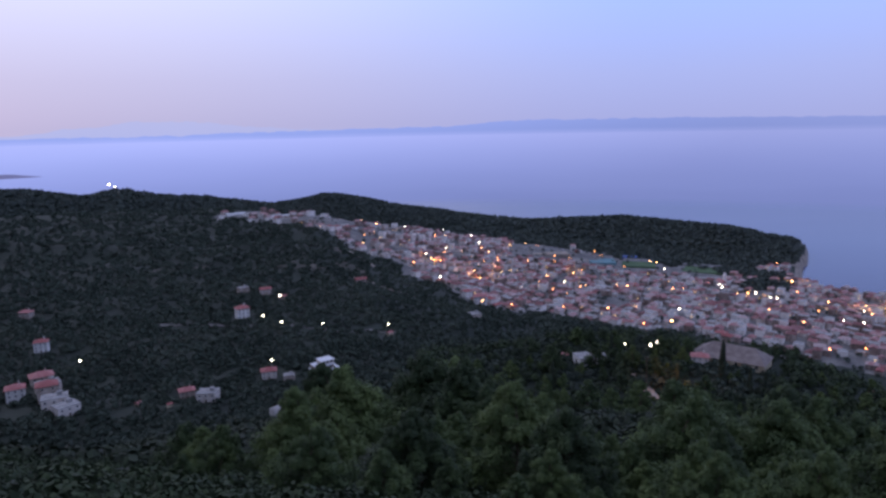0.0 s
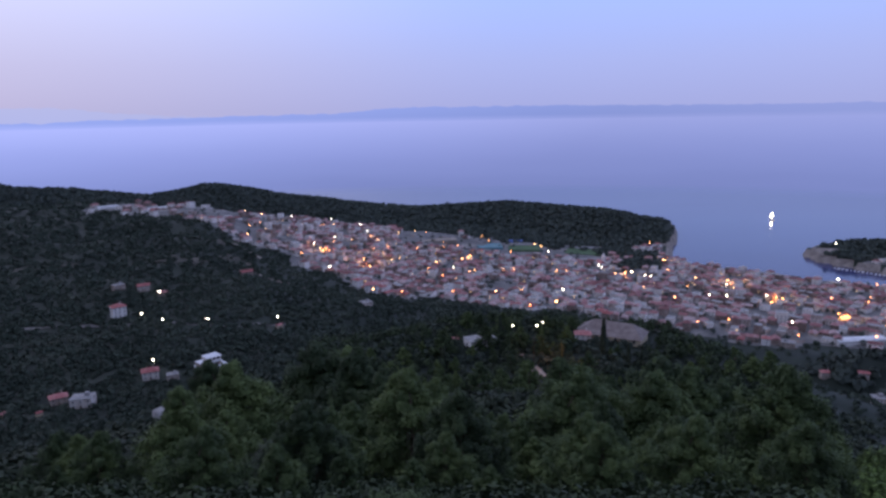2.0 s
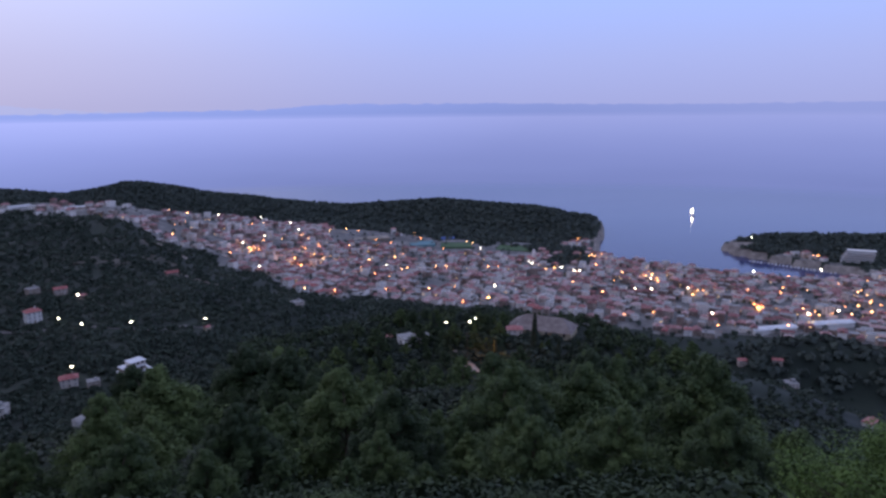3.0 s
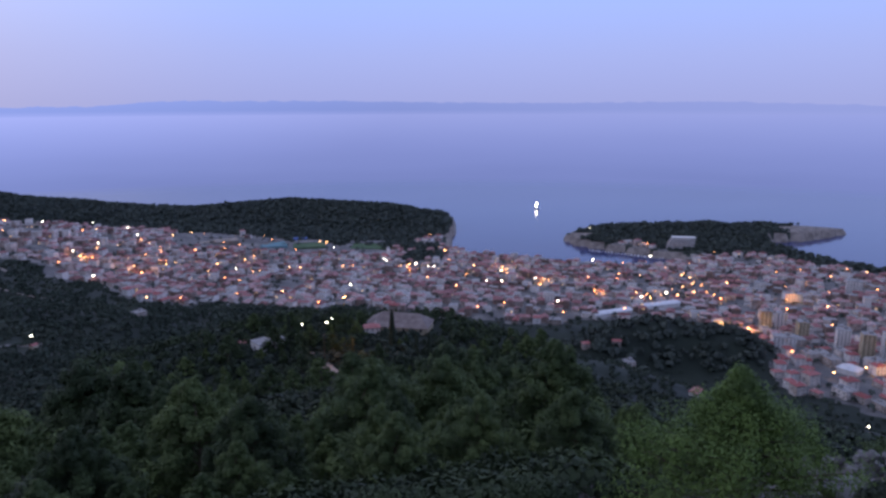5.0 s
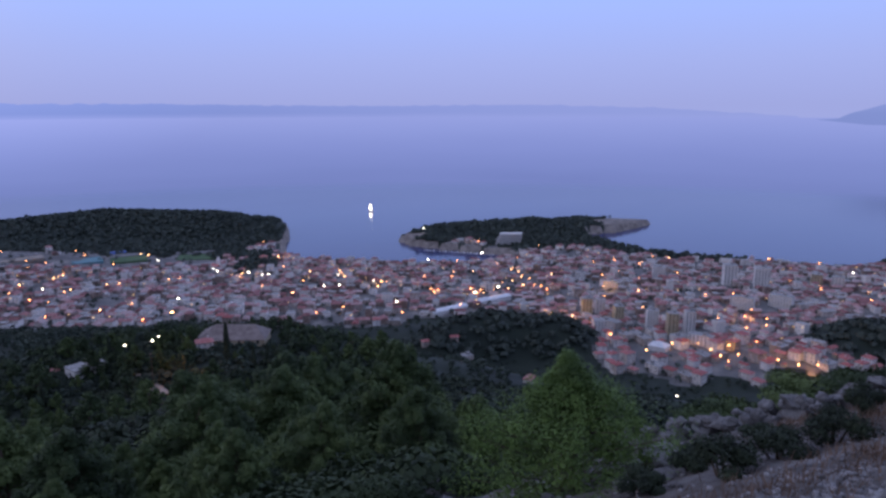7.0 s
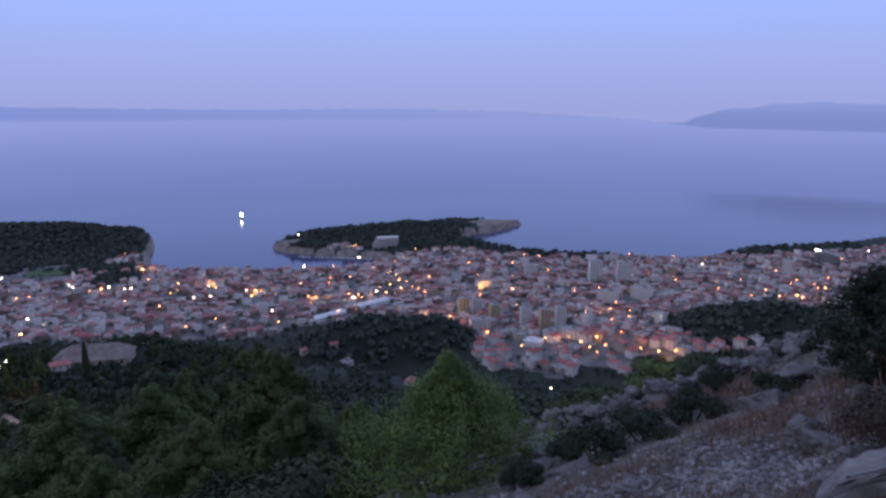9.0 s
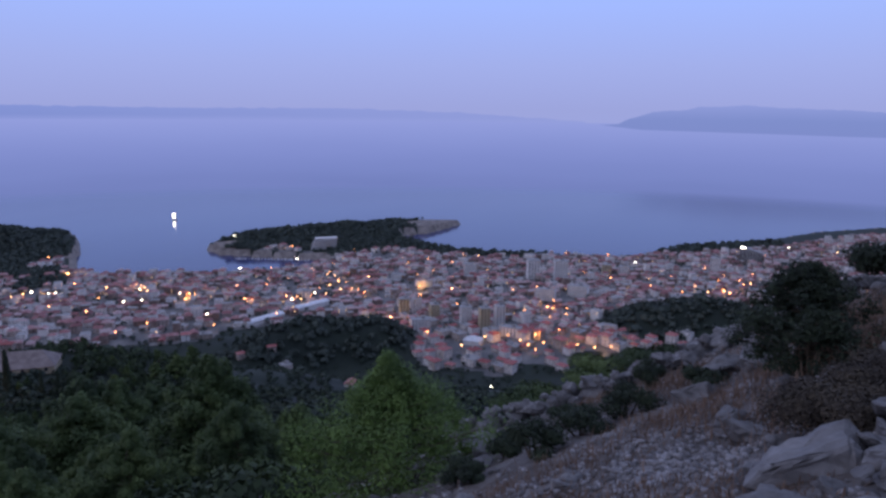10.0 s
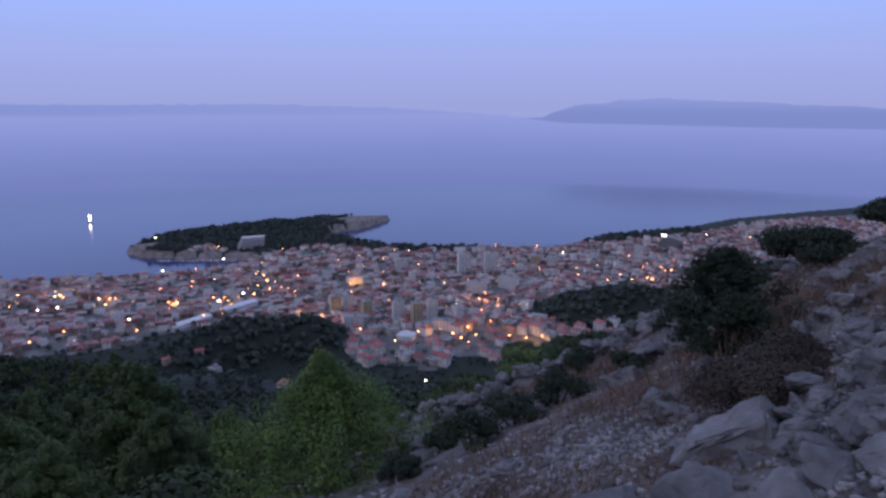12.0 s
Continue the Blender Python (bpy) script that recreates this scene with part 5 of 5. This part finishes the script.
rock_meshes = [rock(k, 14 + k % 3 * 4, 0.55 + 0.1 * (k % 4)) for k in range(8)]
q = random.Random(21)


def put_rock(x, y, size, sink=0.35, turn=None, tilt=12, label="grey weathered limestone rock on the slope", group="rocks on the slope", squash=1.0, lift=0.0):
    ob = new("rock", q.choice(rock_meshes))
    z = float(land(x, y)) + lift
    ob.matrix_basis = Matrix.LocRotScale((x, y, z + size * 0.6 * squash * (1 - 2 * sink) * 0.5), Euler((radians(q.uniform(-tilt, tilt)), radians(q.uniform(-tilt, tilt)), radians(q.uniform(0, 360) if turn is None else turn))),
                                         (size * q.uniform(0.85, 1.15), size * q.uniform(0.85, 1.15), size * squash))
    return tagged(ob, label, "rock", group)


# the tumbled dry wall at the edge of the slope
WALL_LINE = [(11.4, 5.6), (11.5, 4.2), (11.3, 2.9), (11.5, 1.6), (12.2, 0.5), (13.4, -0.9), (15.6, -2.8), (18.0, -4.6)]
dry_wall = tagged(new("dry_wall"), "tumbled dry wall of loose grey limestone", "dry wall")
for a, b in zip(WALL_LINE, WALL_LINE[1:]):
    for k in range(30):
        t = (k + q.random()) / 30
        layer = k % 3
        x, y = a[0] + (b[0] - a[0]) * t + q.gauss(0, 0.2 - 0.05 * layer), a[1] + (b[1] - a[1]) * t + q.gauss(0, 0.2 - 0.05 * layer)
        stone = new("stone", q.choice(rock_meshes))
        size = q.uniform(0.13, 0.32) * (1 - 0.12 * layer)
        stone.parent = dry_wall
        stone.matrix_basis = Matrix.LocRotScale((x, y, float(land(x, y)) + size * 0.1 + 0.15 * layer), Euler((q.uniform(-0.6, 0.6), q.uniform(-0.6, 0.6), q.uniform(0, 6.28))), (size * q.uniform(0.85, 1.15), size, size * q.uniform(0.65, 0.95)))
# rubble heaped along the stony path
for k in range(165):
    t = q.random() ** 1.4
    x, y = 3.9 + 7.6 * t + q.gauss(0, 0.2), -1.35 - 2.05 * t + q.gauss(0, 0.28 + 0.25 * t)
    put_rock(x, y, q.uniform(0.07, 0.24) * (0.8 + 0.4 * t), 0.35, tilt=30, label="pale broken limestone block beside the path", group="rubble along the path", squash=q.uniform(0.55, 0.9), lift=q.choice([0, 0, 0.06, 0.12]))
# boulders close to the path
for x, y, s, sink, sq in ((4.75, -1.0, 0.24, 0.2, 1.0), (4.35, -0.95, 0.2, 0.2, 0.9), (3.95, 0.12, 0.5, 0.55, 0.5), (3.75, -0.38, 0.38, 0.5, 0.55), (3.5, -0.75, 0.3, 0.4, 0.6),
                          (4.0, -1.05, 0.3, 0.4, 0.8), (3.6, -1.25, 0.26, 0.45, 0.7), (4.4, -1.4, 0.27, 0.5, 0.75), (5.1, -1.55, 0.26, 0.5, 0.7), (5.9, -1.75, 0.28, 0.5, 0.7),
                          (5.6, -0.55, 0.22, 0.3, 0.9), (6.2, -0.4, 0.35, 0.35, 0.9), (6.8, -0.2, 0.3, 0.3, 0.8), (9.3, -0.6, 0.5, 0.3, 0.9), (10.2, -0.2, 0.45, 0.3, 0.9),
                          (8.6, 0.1, 0.4, 0.35, 0.8), (11.0, -1.0, 0.5, 0.3, 0.9), (7.0, -1.2, 0.45, 0.3, 0.8), (9.8, 2.4, 0.35, 0.3, 0.9), (8.9, 2.9, 0.4, 0.4, 0.8), (9.9, 3.4, 0.5, 0.35, 0.9), (8.0, 2.7, 0.3, 0.4, 0.8),
                          (10.1, 8.0, 0.5, 0.35, 0.8), (9.7, 8.5, 0.4, 0.4, 0.8), (10.6, 7.5, 0.35, 0.4, 0.8), (9.0, 6.8, 0.35, 0.4, 0.8)):
    put_rock(x, y, s, sink, squash=sq, label="large grey limestone boulder half sunk in the slope", group="boulders on the slope")
wedge_mesh = rock(31, 0, cuts=3, shape=((-1, -0.5, -0.5), (-1, 0.5, -0.5), (1, -0.55, -0.6), (1, 0.5, -0.6), (-0.75, -0.45, -0.05), (-0.65, 0.5, 0.0), (0.5, -0.5, 0.72), (0.42, 0.45, 0.8), (0.92, -0.42, 0.35), (0.9, 0.4, 0.4)))
boulder = new("rock", wedge_mesh)
boulder.matrix_basis = place(4.55, -0.62, float(land(4.55, -0.62)) + 0.04, -98, 0.36)
tagged(boulder, "wedge-shaped grey limestone boulder by the thorn bush", "rock", "boulders on the slope")
for k in range(95):
    az, r = q.uniform(60, 120), 3.0 + 15 * q.random() ** 1.3
    x, y = r * math.sin(radians(az)), r * math.cos(radians(az))
    if math.hypot(x - 8.4, y - 4.5) < 1.0 and q.random() < 0.8:
        continue
    path = 1.0 if az > 99 else 0.35
    put_rock(x, y, q.uniform(0.05, 0.16) * (1 + 0.7 * path), q.uniform(0.1, 0.5), tilt=25, squash=q.uniform(0.6, 1.0))


def chips(n, seed):
    """Broken limestone strewn over the slope."""
    rs = np.random.RandomState(seed)
    az, r = np.radians(rs.uniform(58, 120, n)), 2.8 + 14 * rs.uniform(size=n) ** 1.2
    x, y = r * np.sin(az), r * np.cos(az)
    dense = np.exp(-((x - 5.9) ** 2 + (y - 0.25) ** 2) / 0.9) + 0.06 + 0.4 * (np.degrees(az) > 101) + 0.25 * (waves(x, y, 2.5, 91) > 0.3)
    keep = rs.uniform(size=n) < dense
    x, y, r = x[keep], y[keep], r[keep]
    m = len(x)
    s = rs.uniform(0.008, 0.03, m) * (1 + 0.05 * r)
    cube = np.array([(a, b, c) for a in (-1, 1) for b in (-1, 1) for c in (-1, 1)], float)
    v = cube[None] * rs.uniform(0.5, 1.1, (m, 8, 3)) * (s[:, None, None] * np.array([1, 0.8, 0.55]))
    t = rs.uniform(0, 6.28, m)
    c, sn = np.cos(t)[:, None], np.sin(t)[:, None]
    v = np.stack([v[..., 0] * c - v[..., 1] * sn, v[..., 0] * sn + v[..., 1] * c, v[..., 2]], -1)
    v += np.stack([x, y, land(x, y) + s * 0.2], -1)[:, None]
    f = np.array([(0, 1, 3, 2), (4, 6, 7, 5), (0, 4, 5, 1), (2, 3, 7, 6), (0, 2, 6, 4), (1, 5, 7, 3)])
    f = (f[None] + 8 * np.arange(m)[:, None, None]).reshape(-1, 4)
    return tagged(new("gravel", arrays_mesh("gravel", v.reshape(-1, 3), f, [GRAVEL])), "broken pale limestone chips on the slope", "gravel", kind="stuff")


chips(30000, 15)


def grass(spots_xyh, per, mat, seed, name, label):
    """Dry stalks that rise and lean from each place."""
    rs = np.random.RandomState(seed)
    V = []
    for cx, cy, high, wide in spots_xyh:
        x, y = cx + rs.normal(size=per) * wide, cy + rs.normal(size=per) * wide
        z = land(x, y) - 0.02
        h = high * rs.uniform(0.2, 0.52, per)
        a = rs.uniform(0, 6.28, per)
        lean = rs.normal(size=(per, 2)) * 0.35 * h[:, None]
        w = 0.003 + 0.005 * rs.uniform(size=per)
        dx, dy = np.cos(a) * w, np.sin(a) * w
        V.append(np.stack([np.stack([x - dx, y - dy, z], -1), np.stack([x + dx, y + dy, z], -1),
                           np.stack([x + dx * 0.3 + lean[:, 0], y + dy * 0.3 + lean[:, 1], z + h], -1),
                           np.stack([x - dx * 0.3 + lean[:, 0], y - dy * 0.3 + lean[:, 1], z + h], -1)], 1))
    v = np.concatenate(V).reshape(-1, 3)
    return tagged(new(name, arrays_mesh(name, v, np.arange(len(v)).reshape(-1, 4), [mat])), label, "grass", kind="stuff")


tuft_spots = [(6.4, -0.75, 0.4, 0.35), (7.2, -0.1, 0.35, 0.4), (7.9, 0.3, 0.35, 0.4), (8.6, -0.9, 0.5, 0.35), (9.4, -1.7, 0.6, 0.4), (10.2, -1.6, 0.6, 0.5), (11.6, -1.8, 0.6, 0.5), (9.0, -2.9, 0.7, 0.35), (7.6, -2.75, 0.7, 0.3),
              (9.9, -3.2, 0.7, 0.5), (5.3, -1.9, 0.35, 0.25), (4.9, 0.1, 0.2, 0.4), (4.4, 0.6, 0.22, 0.3), (5.2, 1.1, 0.25, 0.3), (6.6, 1.2, 0.3, 0.4), (9.9, 0.6, 0.4, 0.4), (10.4, 1.7, 0.35, 0.4), (12.6, -2.0, 0.6, 0.5),
              (8.2, -1.3, 0.5, 0.3), (4.3, -0.3, 0.18, 0.25), (10.9, 0.2, 0.4, 0.4), (6.0, 2.2, 0.25, 0.3)]
grass(tuft_spots, 620, DRY, 17, "dry_grass", "dry reddish grass between the stones")


def bush(name, label, x, y, high, wide, blades, size, mat, seed, lumps=9):
    rs = np.random.RandomState(seed)
    ob = new(name)
    bm = bmesh.new()
    pts, outs = [], []
    for k in range(lumps):
        a, rr, h = k * 2.4 + rs.uniform(-0.4, 0.4), wide * 0.36 * math.sqrt((k + 0.3) / lumps), high * rs.uniform(0.45, 0.86)
        c = np.array([math.cos(a) * rr, math.sin(a) * rr, h * (1 - 0.35 * (k / lumps))])
        rod(bm, (0, 0, -0.1), tuple(c), 0.02 + 0.006 * wide, 0.006, 5)
        m = blades // lumps
        d = rs.normal(size=(m, 3))
        d /= np.linalg.norm(d, axis=1)[:, None]
        pts.append(c + d * rs.uniform(0.45, 1.0, (m, 1)) * np.array([0.23 * wide, 0.23 * wide, 0.30 * high]) * rs.uniform(0.8, 1.15))
        outs.append(d * 0.9 + np.array([0, 0, 0.35]))
    part("stem", bm_mesh("stem", bm, BARK), ob)
    c = np.concatenate(pts)
    c[:, 2] = np.maximum(c[:, 2], 0.02)
    v, f = tufts(c, size * rs.uniform(0.6, 1.4, len(c)), rs, np.concatenate(outs), 1.8, 0.6)
    part("foliage", arrays_mesh("foliage", v, f, [mat]), ob)
    ob.matrix_basis = place(x, y, float(land(x, y)) - 0.03, seed * 37)
    return tagged(ob, label, "bush")


young = pine("pine_tree", 40, 2.38, 3.2, 110, 300, 0.0145, YOUNG_LEAF, 0.02, 1.3)
young.matrix_basis = place(8.44, 4.15, float(land(8.44, 4.15)) - 0.25, 20)
tagged(young, "young bright green pine at the slope's edge", "tree")
juniper = pine("juniper_bush", 43, 1.28, 1.55, 60, 220, 0.015, DARK_LEAF, 0.0, 0.8, "dark twisted juniper stem", "dense dark green juniper foliage")
juniper.matrix_basis = place(8.3, -0.98, float(land(8.3, -0.98)) - 0.1, 20, 1.0, (-6, 0))
tagged(juniper, "dark green juniper bush among pale stones", "bush")
bush("juniper_bush", "dark rounded juniper bush beside the path", 13.8, -2.95, 0.8, 2.0, 9000, 0.03, DARK_LEAF, 4)
bush("juniper_bush", "dark juniper bush on the crest of the slope", 15.2, -4.7, 0.7, 1.6, 5000, 0.035, DARK_LEAF, 5)
bush("thorn_bush", "brown half-dead thorn bush by the boulders", 5.75, -0.98, 0.47, 1.15, 28000, 0.010, BROWN, 6)
bush("thorn_bush", "brown half-dead thorn bush by the boulders", 6.3, -1.25, 0.4, 0.95, 20000, 0.010, BROWN, 7)
for k, (x, y, h, w) in enumerate(((7.6, 1.9, 0.5, 0.8), (8.4, 1.5, 0.45, 0.9), (9.0, 1.0, 0.45, 0.9), (9.7, 1.9, 0.26, 0.7), (8.2, 2.4, 0.28, 0.6), (9.6, 0.1, 0.35, 0.7), (10.6, 0.9, 0.4, 0.6), (7.3, 2.7, 0.3, 0.6), (9.2, 2.7, 0.22, 0.5))):
    bush("shrub", "low grey-green shrub between limestone rocks", x, y, h, w, 3000, 0.017, DARK_LEAF, 20 + k, 6)
for k, (x, y, h, w) in enumerate(((13.6, 3.4, 0.42, 2.0), (14.2, 2.2, 0.36, 2.2), (13.4, 5.0, 0.5, 2.0), (14.6, 1.1, 0.3, 2.0), (8.0, 7.6, 0.9, 1.5), (11.6, 9.2, 1.2, 1.8), (6.0, 9.4, 1.1, 1.8), (3.2, 10.5, 1.0, 1.7))):
    bush("shrub", "dull green shrub below the dry wall", x, y, h, w, 4500, 0.028, PINE_LEAF, 40 + k, 7)

OLIVE = mottled("olive_leaves", [(0.2, (0.035, 0.045, 0.03)), (0.5, (0.075, 0.09, 0.062)), (0.85, (0.13, 0.145, 0.105))], scale=1.5, bump=0, island=0.5)
for az, r, h, w in ((6.3, 33, 3.0, 4.2), (0.5, 38, 2.6, 3.0), (21, 36, 2.2, 3.4), (13, 42, 2.4, 3.2)):
    x, y, z = spot(az, r)
    bush("olive_tree", "rounded grey-green olive tree below the viewpoint", x, y, h, w, 6000, 0.06, OLIVE, int(60 + az), 10)


def utility_pole(az, r, high):
    x, y, z = spot(az, r)
    ob = new("utility_pole")
    bm = bmesh.new()
    rod(bm, (0, 0, -0.5), (0, 0, high), 0.18, 0.12, 8)
    part("pole", bm_mesh("pole", bm, BARK), ob)
    bm = bmesh.new()
    box(bm, 0, 0, high - 0.7, 1.8, 0.14, 0.16, bevel=0.02)
    arm = part("crossarm", bm_mesh("crossarm", bm, BARK), ob)
    for k in (-0.7, 0, 0.7):
        bm = bmesh.new()
        rod(bm, (k, 0, high - 0.54), (k, 0, high - 0.3), 0.06, 0.04, 7)
        part("insulator", bm_mesh("insulator", bm, PIPE_WHITE), arm)
    ob.matrix_basis = place(x, y, z, 30)
    tagged(ob, "weathered wooden utility pole with a crossarm", "pole", "utility poles")


for az, r, high in ((28.2, 296, 15), (20.0, 430, 14), (47.5, 500, 13), (38.6, 420, 12)):
    utility_pole(az, r, high)
